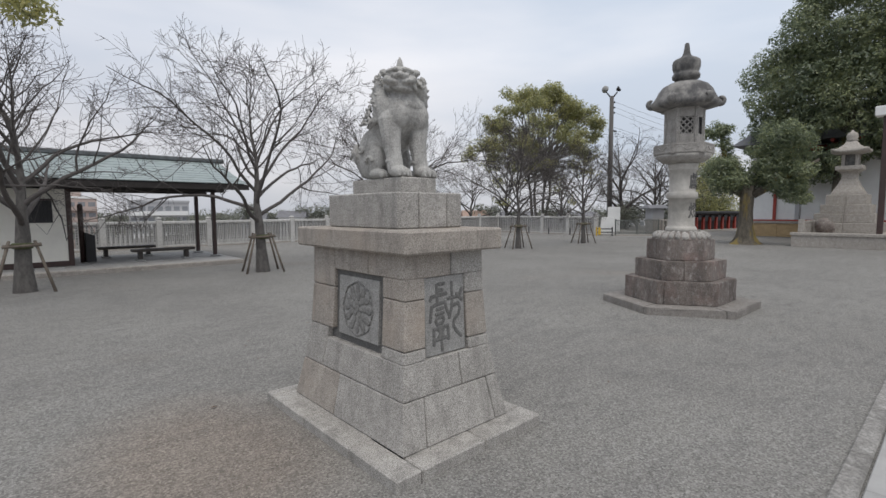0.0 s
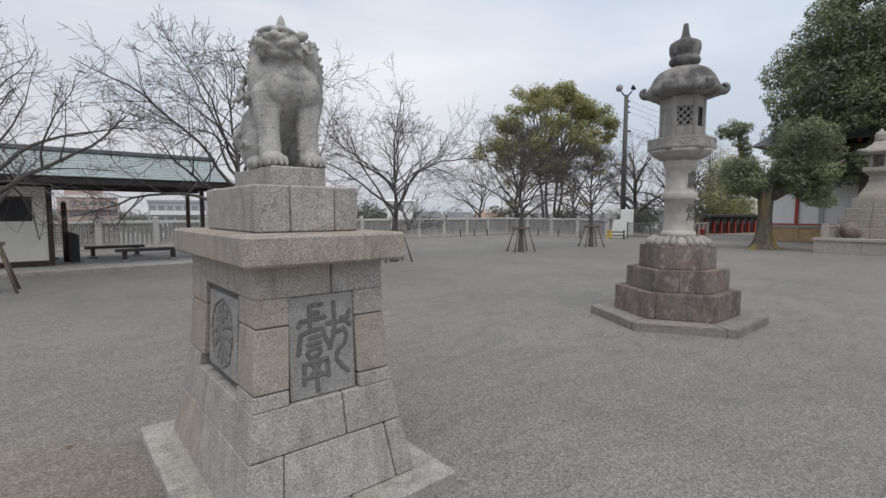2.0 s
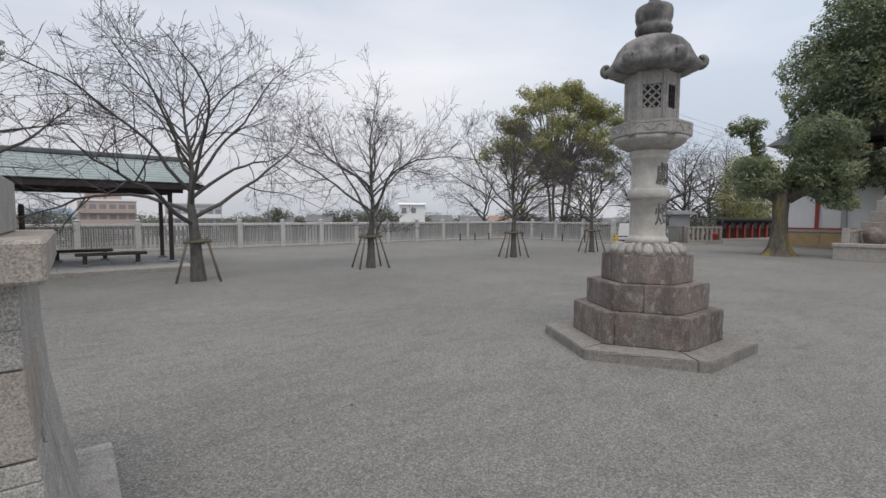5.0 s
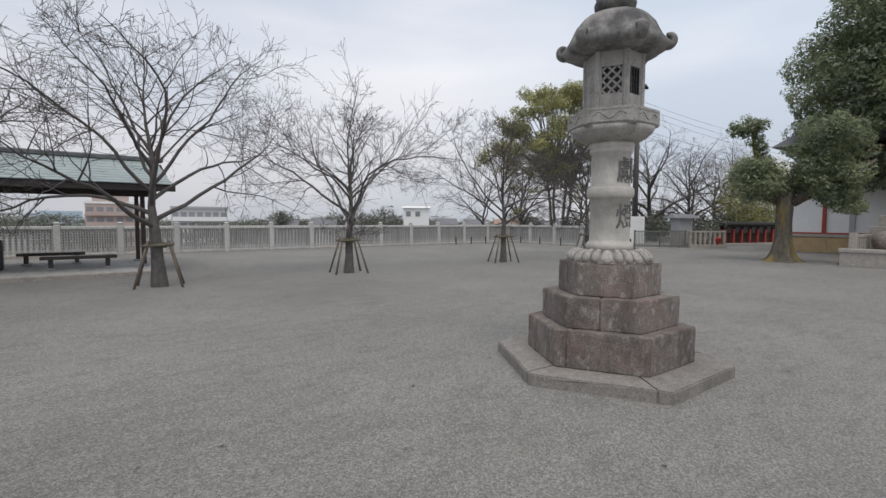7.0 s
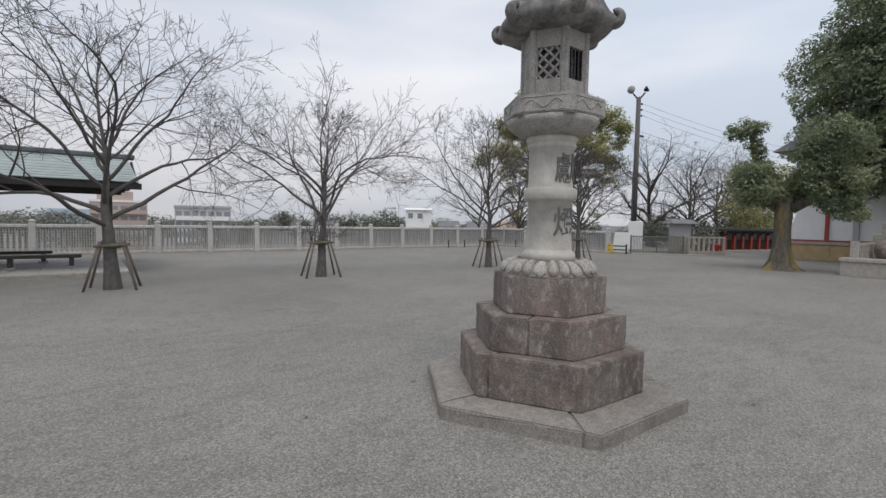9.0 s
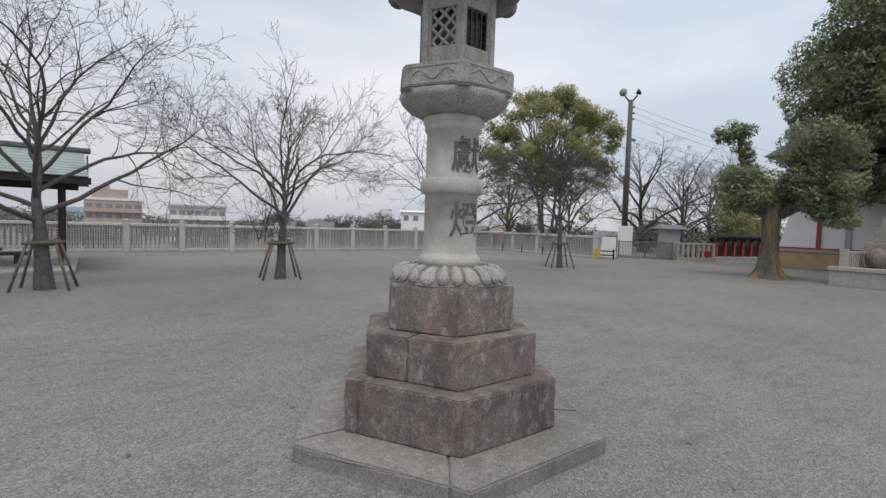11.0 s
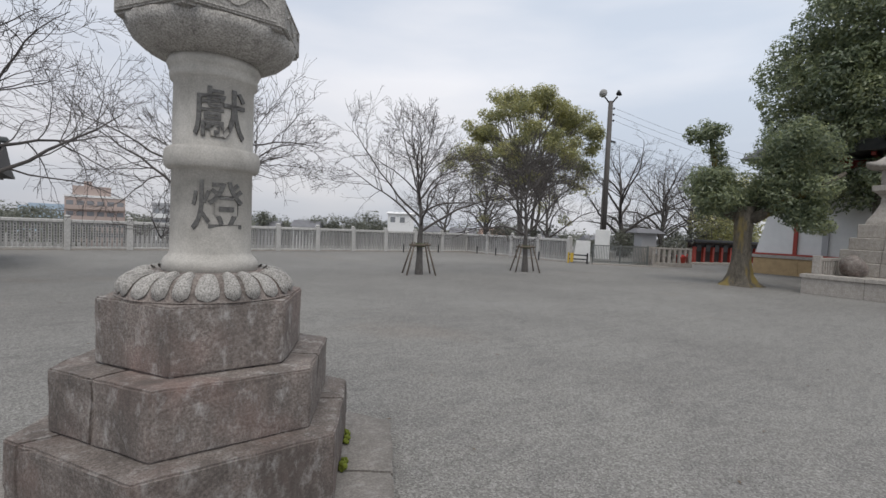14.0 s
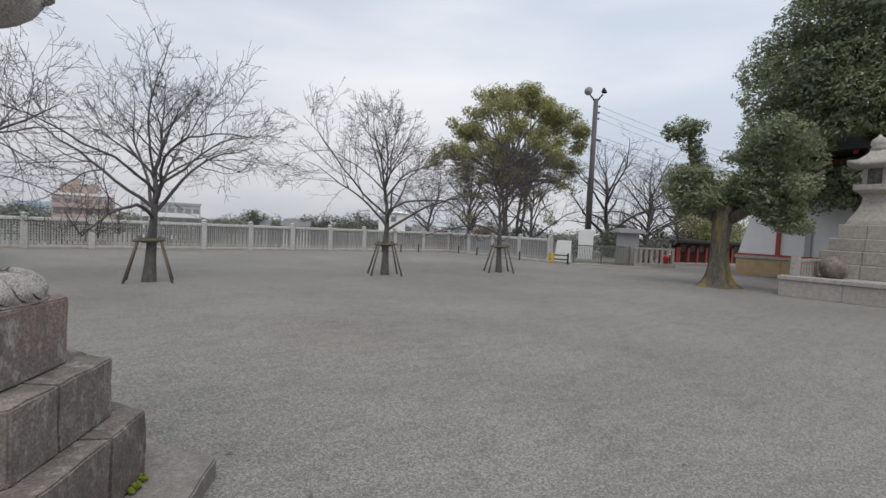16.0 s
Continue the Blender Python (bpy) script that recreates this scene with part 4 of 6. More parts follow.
def fence_run(parent, bays, place):
    """Bays between posts; place(u) gives the pose at u metres along the run."""
    for k in range(bays + 1):
        piece("post", POST, parent, place(k * FSTEP))
    for k in range(bays):
        for i in range(11):
            piece("slat", SLAT, parent, place(k * FSTEP + 0.105 + (i + 0.5) * (FSTEP - 0.21) / 11))
        mid = place(k * FSTEP + FSTEP / 2)
        half = FSTEP / 2 - 0.108
        rail = part("rail", bx(-half, half, -0.085, 0.085, 1.035, 1.16, 0.02), FENCE_STONE, parent)
        rail.matrix_basis = mid
        rail = part("bottom_rail", bx(-half, half, -0.06, 0.06, 0.06, 0.123, 0.01), FENCE_STONE, parent)
        rail.matrix_basis = mid
        base = part("plinth", bx(-half - 0.104, half + 0.104, -0.1, 0.1, -0.1, 0.058, 0.01), TERRACE_STONE, parent)
        base.matrix_basis = mid @ pose(0, 0.01, 0)


fence_long = thing("stone_fence", "pale granite fence with inscribed slats and round-topped posts", "stone fence", "stone fences")
fence_run(fence_long, 15, lambda u: pose(FX - 15 * FSTEP + u, FY, 0))
fence_side = thing("stone_fence", "pale granite fence with inscribed slats, turning at the corner", "stone fence", "stone fences")
fence_run(fence_side, 4, lambda u: pose(FX, FY - FSTEP * 4 + u, 0, 0, 0, -90) if u < FSTEP * 3.99 else pose(FX + 0.012, FY + 0.012, 0.004))


# ---- trees ----
def grow(rng, start, way, length, radius, level, spec, out):
    """Adds one branch and all that grows on it to out, as (points, radii, level)."""
    segs, wobble, kids, lift, arch = spec[level]
    pts, rad = [np.array(start, float)], [radius]
    d = np.array(way, float)
    d /= np.linalg.norm(d)
    step = length / segs
    for i in range(segs):
        d = d + rng.normal(0, wobble, 3) + np.array((0, 0, lift - arch * math.sin(math.pi * i / max(segs - 1, 1))))
        if pts[-1][2] < 1.15:
            d[2] = abs(d[2]) + 0.08
        d /= np.linalg.norm(d)
        pts.append(pts[-1] + d * step)
        rad.append(max(radius * (1 - 0.86 * (i + 1) / segs), 0.0034))
    out.append((np.array(pts), np.array(rad), level))
    if level + 1 >= len(spec):
        return
    for k in range(kids):
        t = rng.uniform(0.22, 0.98) if level else rng.uniform(0.3, 0.95)
        f = t * segs
        i = min(int(f), segs - 1)
        p = pts[i] + (pts[i + 1] - pts[i]) * (f - i)
        along = pts[i + 1] - pts[i]
        along /= np.linalg.norm(along)
        side = np.cross(along, rng.normal(0, 1, 3))
        side /= np.linalg.norm(side)
        ang = rng.uniform(0.45, 1.1)
        w = along * math.cos(ang) + side * math.sin(ang)
        r = rad[i] * rng.uniform(0.4, 0.6)
        grow(rng, p, w, length * (1.08 - t * 0.6) * rng.uniform(0.4, 0.7), max(r, 0.0042), level + 1, spec, out)


def branch_mesh(name, branches, mat, sides=(9, 7, 5, 4, 3, 3)):
    vs, qs, n = [], [], 0
    kinds = sorted({(level, len(pts)) for pts, rad, level in branches})
    for level, m in kinds:
        s = sides[min(level, len(sides) - 1)]
        P = np.array([pts for pts, rad, lv in branches if lv == level and len(pts) == m])
        Rr = np.array([rad for pts, rad, lv in branches if lv == level and len(pts) == m])
        D = np.empty_like(P)
        D[:, 1:-1] = P[:, 2:] - P[:, :-2]
        D[:, 0], D[:, -1] = P[:, 1] - P[:, 0], P[:, -1] - P[:, -2]
        D /= np.linalg.norm(D, axis=2, keepdims=True)
        first = D[:, :1]
        ref = np.where(np.abs(first[..., 1:2]) < 0.8, np.array((0.31, 0.95, 0.05)), np.array((1.0, 0.1, 0)))
        U = np.cross(D, np.broadcast_to(ref, D.shape))
        U /= np.linalg.norm(U, axis=2, keepdims=True)
        W = np.cross(D, U)
        a = np.arange(s) * 2 * math.pi / s
        V = P[:, :, None] + Rr[:, :, None, None] * (np.cos(a)[None, None, :, None] * U[:, :, None] + np.sin(a)[None, None, :, None] * W[:, :, None])
        vs.append(V.reshape(-1, 3))
        i = np.arange(s)
        j = (i + 1) % s
        k = np.arange(m - 1)[:, None] * s
        quad = np.stack((k + i, k + j, k + s + j, k + s + i), -1).reshape(-1, 4)
        qs.append((n + np.arange(len(P))[:, None, None] * (m * s) + quad[None]).reshape(-1, 4))
        n += len(P) * m * s
    return fast_mesh(name, np.concatenate(vs), np.concatenate(qs), mat, True)


def bare_tree(label, x, y, height, spread, seed, trunk_r=0.17, fork=1.3, limbs=11, kids=(10, 6, 3), name="cherry_tree", group="bare cherry trees", category="tree", rise=0.0):
    rng = np.random.default_rng(seed)
    z = ground_z(x, y)
    tree = thing(name, label, category, group, at=(x, y, z))
    lean = rng.normal(0, 0.05, 2)
    top = np.array((lean[0] * height, lean[1] * height, height))
    n = 9
    pts = np.array([top * (i / n) + np.array((*rng.normal(0, 0.035, 2), 0)) * (i > 0) for i in range(n + 1)])
    pts[0, 2] = -0.06
    pts[1, :2] = pts[0, :2] + (pts[1, :2] - pts[0, :2]) * 0.4
    f = np.linspace(0, 1, n + 1)
    fork_f = fork / height
    rad = np.where(f < fork_f, trunk_r * (1.12 - 0.3 * f / max(fork_f, 0.01)), trunk_r * 0.66 * (1 - (f - fork_f) / (1 - fork_f)) ** 1.5 + 0.005)
    rad[0] = trunk_r * 1.45
    trunk = [(pts, rad, 0)]
    piece("trunk", branch_mesh("trunk", trunk, BARK, sides=(12, 7, 5, 4, 3)), tree)
    spec = [(12, 0.12, kids[0], 0.04 + rise, 0.1), (8, 0.15, kids[1], 0.03, 0.03), (5, 0.16, kids[2], 0.03, 0.0), (3, 0.12, 0, 0.03, 0.0)]
    for k in range(limbs):
        t = k / max(limbs - 1, 1)
        h = fork + (height * 0.55 - fork) * t ** 1.1
        i = min(int(h / height * n), n - 1)
        p = pts[i] + (pts[i + 1] - pts[i]) * (h / height * n - i)
        a = k * 2.4 + seed + rng.uniform(-0.25, 0.25)
        el = math.radians(33 + 24 * t + rng.uniform(-8, 8))
        w = np.array((math.cos(a) * math.cos(el), math.sin(a) * math.cos(el), math.sin(el)))
        ln = spread * (1.2 - 0.38 * t) * rng.uniform(0.85, 1.12)
        out = []
        grow(rng, p, w, ln, trunk_r * (0.42 - 0.16 * t), 0, spec, out)
        piece("limb", branch_mesh("limb", out, TWIG, sides=(7, 5, 4, 3)), tree)
    out = []
    for k in range(16):
        h = height * (0.5 + 0.49 * k / 15)
        i = min(int(h / height * n), n - 1)
        p = pts[i] + (pts[i + 1] - pts[i]) * (h / height * n - i)
        a = k * 2.4
        w = np.array((math.cos(a) * 0.75, math.sin(a) * 0.75, 0.75))
        grow(rng, p, w, (height - h) * 0.8 + 0.45, 0.022 * (1.25 - k / 16), 1, spec, out)
    piece("limb", branch_mesh("limb", out, TWIG, sides=(7, 5, 4, 3)), tree)
    return tree


def stake_frame(x, y, rz, four=True, tall=0.92):
    s = thing("tree_support", "weathered wooden stakes with crossbars bound round the tree trunk", "tree support", "tree supports", at=(x, y, ground_z(x, y)), rz=rz)
    for sx in (-1, 1):
        for sy in ((-1, 1) if four else (0,)):
            bm = bmesh.new()
            tube(bm, (sx * 0.46, sy * 0.34, -0.05), (sx * 0.19, sy * 0.15, tall + 0.07), 0.027, 0.025)
            part("stake", bm, STAKE, s, smooth=True)
    for sy in (-1, 1):
        bm = bmesh.new()
        tube(bm, (-0.29, sy * 0.185, tall - 0.03), (0.29, sy * 0.185, tall), 0.028)
        part("crossbar", bm, STAKE, s, smooth=True)
    bm = bmesh.new()
    lathe(bm, [(0.15, tall - 0.075), (0.165, tall - 0.06), (0.165, tall + 0.02), (0.15, tall + 0.035)], 14)
    part("binding", bm, ROPE, s, "brown rope and matting binding")


ROW = [(-0.05, 13.2, 4.9, 3.6, 11, 0.14), (4.56, 13.1, 5.2, 3.7, 4, 0.128), (9.1, 13.22, 4.3, 3.5, 27, 0.108), (15.05, 13.22, 4.6, 3.3, 31, 0.098), (19.55, 13.0, 4.6, 2.7, 47, 0.09)]
for x, y, h, s, seed, r in ROW:
    bare_tree("bare young cherry tree with spreading dark branches, staked in gravel", x, y, h, s, seed, r)
    stake_frame(x, y, seed * 7 % 40 - 38)


def leaf_mesh(name, clumps, mat, seed, size=0.11, density=60, droop=0.15):
    """Leaves scattered through rounded clumps (centre, radii), denser towards their skins."""
    rng = np.random.default_rng(seed)
    C, N = [], []
    for (cx, cy, cz), (rx, ry, rz) in clumps:
        n = max(int(density * (rx * ry + ry * rz + rx * rz) / 3 * 4), 12)
        d = rng.normal(0, 1, (n, 3))
        d /= np.linalg.norm(d, axis=1)[:, None]
        rr = rng.uniform(0.3, 1.0, n) ** 0.3
        lump = 1 + 0.16 * np.sin(d[:, 0] * 5 + cx) * np.sin(d[:, 1] * 6 + cy) + 0.1 * np.sin(d[:, 2] * 9 + cz)
        C.append(np.array((cx, cy, cz)) + d * (rr * lump)[:, None] * np.array((rx, ry, rz)))
        N.append(d)
    C, N = np.concatenate(C), np.concatenate(N)
    n = len(C)
    nrm = 0.8 * N + rng.normal(0, 0.5, (n, 3)) + np.array((0, 0, 0.75))
    nrm /= np.linalg.norm(nrm, axis=1)[:, None]
    ax = np.cross(nrm, rng.normal(0, 1, (n, 3)))
    ax /= np.linalg.norm(ax, axis=1)[:, None]
    ax[:, 2] -= droop
    bx_ = np.cross(nrm, ax)
    s = size * rng.uniform(0.6, 1.3, n)[:, None]
    V = np.stack((C - ax * s, C - bx_ * s * 0.42 - nrm * s * 0.12, C + ax * s, C + bx_ * s * 0.42 - nrm * s * 0.12), 1).reshape(-1, 3)
    Q = np.arange(n * 4).reshape(-1, 4)
    return fast_mesh(name, V, Q, mat)


def clump_cloud(rng, centre, radii, count, size, shell=0.55, squash=0.75):
    out = []
    for _ in range(count):
        d = rng.normal(0, 1, 3)
        d /= np.linalg.norm(d)
        r = rng.uniform(shell, 1.0)
        s = size * rng.uniform(0.65, 1.3)
        out.append((tuple(np.array(centre) + d * r * np.array(radii)), (s, s, s * squash)))
    return out


# broad evergreen with the lichened trunk
rng = np.random.default_rng(8)
oak = thing("evergreen_tree", "old evergreen tree with a yellow-lichened trunk and glossy dark leaves", "tree", at=(23.9, 7.6, -0.03))
bm = bmesh.new()
lathe(bm, [(0.95, -0.08), (0.62, 0.02), (0.45, 0.16), (0.35, 0.4), (0.28, 0.8), (0.25, 1.4), (0.27, 2.0), (0.25, 2.6)], 40, wave=lambda a, k: 1 + (0.2 if k < 3 else 0.07) * math.sin(5 * a + 1) + 0.06 * math.sin(11 * a + k))
part("trunk", bm, OLD_BARK, oak, "thick trunk streaked with yellow lichen", True)
BOUGHS = [((0, 0.1, 2.3), (-0.35, 0.75, 3.6), (-0.35, 1.05, 4.9)), ((0.1, 0, 2.3), (0.6, -0.5, 3.6), (0.8, -0.9, 4.8)), ((0.1, -0.2, 2.2), (0.4, -1.3, 2.9), (0.6, -2.4, 3.6)), ((0, 0.1, 2.2), (-0.3, 0.9, 2.7), (-0.5, 1.5, 3.2))]
for pts in BOUGHS:
    bm = bmesh.new()
    tube(bm, pts[0], pts[1], 0.19, 0.13, 9)
    tube(bm, pts[1], pts[2], 0.13, 0.05, 9)
    part("limb", bm, OLD_BARK, oak, smooth=True)
CL = clump_cloud(rng, (-0.5, 0.85, 3.1), (0.8, 0.9, 0.95), 44, 0.42, 0.3) + clump_cloud(rng, (-0.45, 1.15, 5.1), (0.4, 0.6, 0.36), 22, 0.27, 0.2) + clump_cloud(rng, (-0.4, 0.75, 4.35), (0.32, 0.32, 0.5), 12, 0.24, 0.2)
CL += clump_cloud(rng, (0.3, -0.2, 2.9), (0.9, 0.8, 0.7), 22, 0.42, 0.3) + clump_cloud(rng, (0.4, -1.5, 2.75), (0.8, 0.75, 0.75), 26, 0.42, 0.3)
piece("crown", leaf_mesh("crown", CL, LEAF_DARK, 1, 0.062, 400), oak, None, "clumped glossy dark green leaves")
CL = clump_cloud(rng, (0.6, -1.1, 4.3), (1.0, 1.1, 1.3), 40, 0.44, 0.3) + clump_cloud(rng, (0.5, -1.75, 2.1), (0.5, 0.6, 0.3), 9, 0.26, 0.3)
piece("crown", leaf_mesh("crown", CL, LEAF_DARK, 2, 0.062, 380), oak, None, "clumped glossy dark green leaves")

big = thing("evergreen_tree", "tall dense evergreen tree with a dark rounded crown behind the terrace", "tree", at=(30.6, 5.4, 0))
bm = bmesh.new()
tube(bm, (0, 0, -0.1), (0.2, -0.2, 5.5), 0.5, 0.34, 14)
tube(bm, (0.2, -0.2, 5.5), (0.1, 0.2, 10.5), 0.34, 0.12, 12)
part("trunk", bm, OLD_BARK, big, smooth=True)
CL = clump_cloud(rng, (0.2, 0.75, 6.8), (2.4, 3.8, 4.1), 155, 0.78, 0.6, 0.75) + clump_cloud(rng, (0.3, 0.1, 10.4), (2.1, 3.1, 3.4), 100, 0.78, 0.55, 0.75)
piece("crown", leaf_mesh("crown", CL, LEAF_DARK, 3, 0.085, 210), big, None, "dense dark green crown")
CL = clump_cloud(rng, (0.9, -5.0, 7.7), (2.6, 4.3, 5.9), 190, 0.85, 0.6, 0.75)
piece("crown", leaf_mesh("crown", CL, LEAF_DARK, 4, 0.09, 190), big, None, "dense dark green crown")

# camphor tree behind the corner of the fence
CAM = (33.9, 26.2)
camphor = thing("camphor_tree", "tall camphor tree with an olive-green domed crown and many slender stems", "tree", at=(*CAM, ground_z(*CAM)))
rng = np.random.default_rng(21)
sites = []
for k in range(125):
    a, e = k * 2.4, math.asin(rng.uniform(-0.55, 1.0))
    r = rng.uniform(0.7, 0.97)
    sites.append((5.4 * r * math.cos(a) * math.cos(e), 5.4 * r * math.sin(a) * math.cos(e), 7.3 + 5.1 * r * math.sin(e)))
sites += [(4.6 * math.cos(k * 2.4) * rng.uniform(0.35, 1.0), 4.6 * math.sin(k * 2.4) * rng.uniform(0.35, 1.0), rng.uniform(2.2, 6.0)) for k in range(20)]
sites += [(-3.6, 3.2, 5.4), (-2.2, -1.5, 5.2), (2.4, -3.6, 4.6), (3.4, -2.4, 5.6), (-1.0, 3.6, 4.2), (-4.6, 3.9, 6.6), (-4.9, 3.6, 6.1)]
out = []
for k in range(4):
    a = k * 1.7
    base = np.array((0.5 * math.cos(a), 0.5 * math.sin(a), -0.3))
    tip = np.array((1.2 * math.cos(a), 1.2 * math.sin(a), 6.0))
    pts = np.array([base + (tip - base) * t + np.array((*rng.normal(0, 0.06, 2), 0)) for t in np.linspace(0, 1, 7)])
    out.append((pts, np.linspace(0.14, 0.08, 7), 0))
piece("trunk", branch_mesh("trunk", out, PALE_HAZED_BARK), camphor)
out = []
for n, p in enumerate(sites):
    a = (n % 4) * 1.7
    b = np.array((1.0 * math.cos(a), 1.0 * math.sin(a), rng.uniform(3.6, 6.4)))
    pts = np.array([b + (np.array(p) - b) * t + np.array((*rng.normal(0, 0.12, 2), 0.35 * math.sin(3 * t))) * (0 < t < 1) for t in np.linspace(0, 1, 6)])
    out.append((pts, np.linspace(0.06, 0.02, 6), 1))
    if n % 5:
        continue
    grow(rng, pts[3], pts[5] - pts[3] + rng.normal(0, 0.6, 3), 1.8, 0.04, 1, [(9, 0.1, 5, 0.05, 0), (5, 0.15, 4, 0.05, 0), (4, 0.15, 2, 0.04, 0), (3, 0.14, 0, 0.03, 0)], out)
piece("limb", branch_mesh("limb", out, PALE_HAZED_BARK), camphor)
CL = []
for p in sites:
    lowish = p[2] < 6
    CL += clump_cloud(rng, p, (0.7, 0.7, 0.4), 3 if lowish else 6, 0.34 if lowish else 0.5, 0.2, 0.8)
piece("crown", leaf_mesh("crown", CL, LEAF_CAMPHOR, 6, 0.1, 88, 0.1), camphor, None, "olive-green leaf clumps with gaps of sky")

# ---- rest pavilion ----
pav = thing("rest_pavilion", "open rest pavilion with a green copper roof on dark posts", "pavilion")
part("platform_edge", bx(-9.0, 4.98, 15.62, 15.86, -0.05, 0.115, 0.015), TERRACE_STONE, pav)
slab_me = mesh_of("paving_slab", bx(-0.297, 0.297, -0.297, 0.297, 0.0, 0.06, 0.004), DECK)
for i in range(20):
    for j in range(7):
        piece("paving_slab", slab_me, pav, pose(4.68 - 0.6 * i, 16.165 + 0.6 * j, 0.056))
part("platform_base", bx(-9.0, 4.95, 15.87, 20.1, -0.05, 0.05), CONCRETE, pav)
for x in (4.65, 1.0 - 0.0):
    for y in (17.3, 19.2):
        if x < 2 and y < 18:
            continue
        part("footing", bx(x - 0.13, x + 0.13, y - 0.13, y + 0.13, 0.116, 0.17, 0.02), CONCRETE, pav)
        part("post", bx(x - 0.055, x + 0.055, y - 0.055, y + 0.055, 0.17, 2.16, 0.006), BROWN_STEEL, pav)
for y in (17.3, 19.2):
    part("beam", bx(-9.0, 5.0, y - 0.06, y + 0.06, 2.162, 2.30, 0.005), EAVE_WOOD, pav)
for k in range(30):
    part("rafter", bx(4.95 - 0.46 * k, 5.0 - 0.46 * k, 15.98, 20.5, 2.302, 2.345), EAVE_WOOD, pav)
    part("rafter_end", bx(4.955 - 0.46 * k, 4.995 - 0.46 * k, 15.955, 15.978, 2.31, 2.34), WHITE_PAINT, pav)
part("soffit", bx(-9.0, 5.25, 15.95, 20.55, 2.347, 2.37), EAVE_WOOD, pav)
part("fascia", bx(-9.05, 5.3, 15.88, 15.945, 2.20, 2.36, 0.004), EAVE_WOOD, pav, "dark eave board")
ROOF_N, RIDGE_Y, RIDGE_Z = 9, 18.25, 3.2


def roof_z(t):
    return 2.375 + (RIDGE_Z - 2.375) * (0.8 * t + 0.2 * t * t)


for side, y_eave in (("front", 15.85), ("rear", 20.65)):
    for k in range(ROOF_N):
        t0, t1 = k / ROOF_N, (k + 1) / ROOF_N
        ya, yb = y_eave + (RIDGE_Y - y_eave) * t0, y_eave + (RIDGE_Y - y_eave) * t1
        xr0, xr1 = 5.25 - 0.12 * t0, 5.25 - 0.12 * t1
        za, zb = roof_z(t0), roof_z(t1)
        s = 0.004 if side == "front" else 0.0
        bm = bmesh.new()
        hexa(bm, [(-9.1, ya, za + 0.005), (xr0, ya, za + 0.005), (xr1, yb, zb - 0.006), (-9.1, yb, zb - 0.006), (-9.1, ya, za + 0.026), (xr0, ya, za + 0.026), (xr1, yb, zb + 0.015), (-9.1, yb, zb + 0.015)])
        part("roof_sheet", bm, COPPER, pav, "weathered green copper sheet")
part("ridge", bx(-9.15, 5.3, RIDGE_Y - 0.16, RIDGE_Y + 0.16, RIDGE_Z - 0.02, RIDGE_Z + 0.12, 0.03), DARK_COPPER, pav, "grey copper ridge capping")
bm = bmesh.new()
hexa(bm, [(5.2, 16.1, 2.372), (5.24, 16.1, 2.372), (5.24, 20.4, 2.372), (5.2, 20.4, 2.372), (5.2, 18.15, 3.12), (5.24, 18.15, 3.12), (5.24, 18.35, 3.12), (5.2, 18.35, 3.12)])
part("gable_board", bm, EAVE_WOOD, pav)
part("wall", bx(-9.0, 0.9, 17.05, 17.15, 0.26, 2.16), PLASTER, pav, "cream plaster wall")
part("wall", bx(0.82, 0.92, 17.152, 20.0, 0.12, 2.16), PLASTER, pav)
part("corner_post", bx(0.9, 1.02, 17.03, 17.15, 0.12, 2.16, 0.005), BROWN_STEEL, pav)
part("baseboard", bx(-9.0, 0.898, 17.03, 17.16, 0.117, 0.258, 0.01), BROWN_STEEL, pav)
win = part("window_lattice", bx(-0.02, 0.62, 17.03, 17.048, 1.28, 1.86), CHARCOAL, pav, "dark lattice window")
for k in range(9):
    part("bar", bx(-0.02 + 0.075 * k, 0.0 + 0.075 * k, 17.012, 17.028, 1.28, 1.86), BLACK, win)
part("frame", bx(-0.06, 0.66, 17.008, 17.03, 1.862, 1.9), BROWN_STEEL, win)


def bench(x0, x1, y):
    b = thing("bench", "low dark wooden bench on concrete feet", "bench", "pavilion benches", at=((x0 + x1) / 2, y, 0.116))
    h = (x1 - x0) / 2
    part("seat", bx(-h, h, -0.2, 0.2, 0.27, 0.35, 0.012), BENCH_WOOD, b)
    for s in (-1, 1):
        part("leg", bx(s * h * 0.74 - 0.05, s * h * 0.74 + 0.05, -0.13, 0.13, 0.05, 0.27, 0.008), BENCH_WOOD, b)
        part("foot", bx(s * h * 0.74 - 0.11, s * h * 0.74 + 0.11, -0.17, 0.17, 0.0, 0.05, 0.01), CONCRETE, b)


bench(2.35, 4.0, 17.25)
bench(1.75, 3.3, 19.1)
stand = thing("notice_stand", "black notice cabinet with a rounded dark post beside it", "notice stand", at=(1.42, 18.0, 0.116))
bm = bmesh.new()
hexa(bm, [(-0.07, -0.15, 0), (0.16, -0.15, 0), (0.16, 0.15, 0), (-0.07, 0.15, 0), (-0.07, -0.15, 0.86), (0.16, -0.15, 0.76), (0.16, 0.15, 0.76), (-0.07, 0.15, 0.86)], 0.01)
part("cabinet", bm, CHARCOAL, stand)
bm = bmesh.new()
lathe(bm, [(0.065, 0.0), (0.065, 1.62), (0.05, 1.66), (0.02, 1.68)], 14, (-0.14, 0))
part("post", bm, BROWN_STEEL, stand, smooth=True)

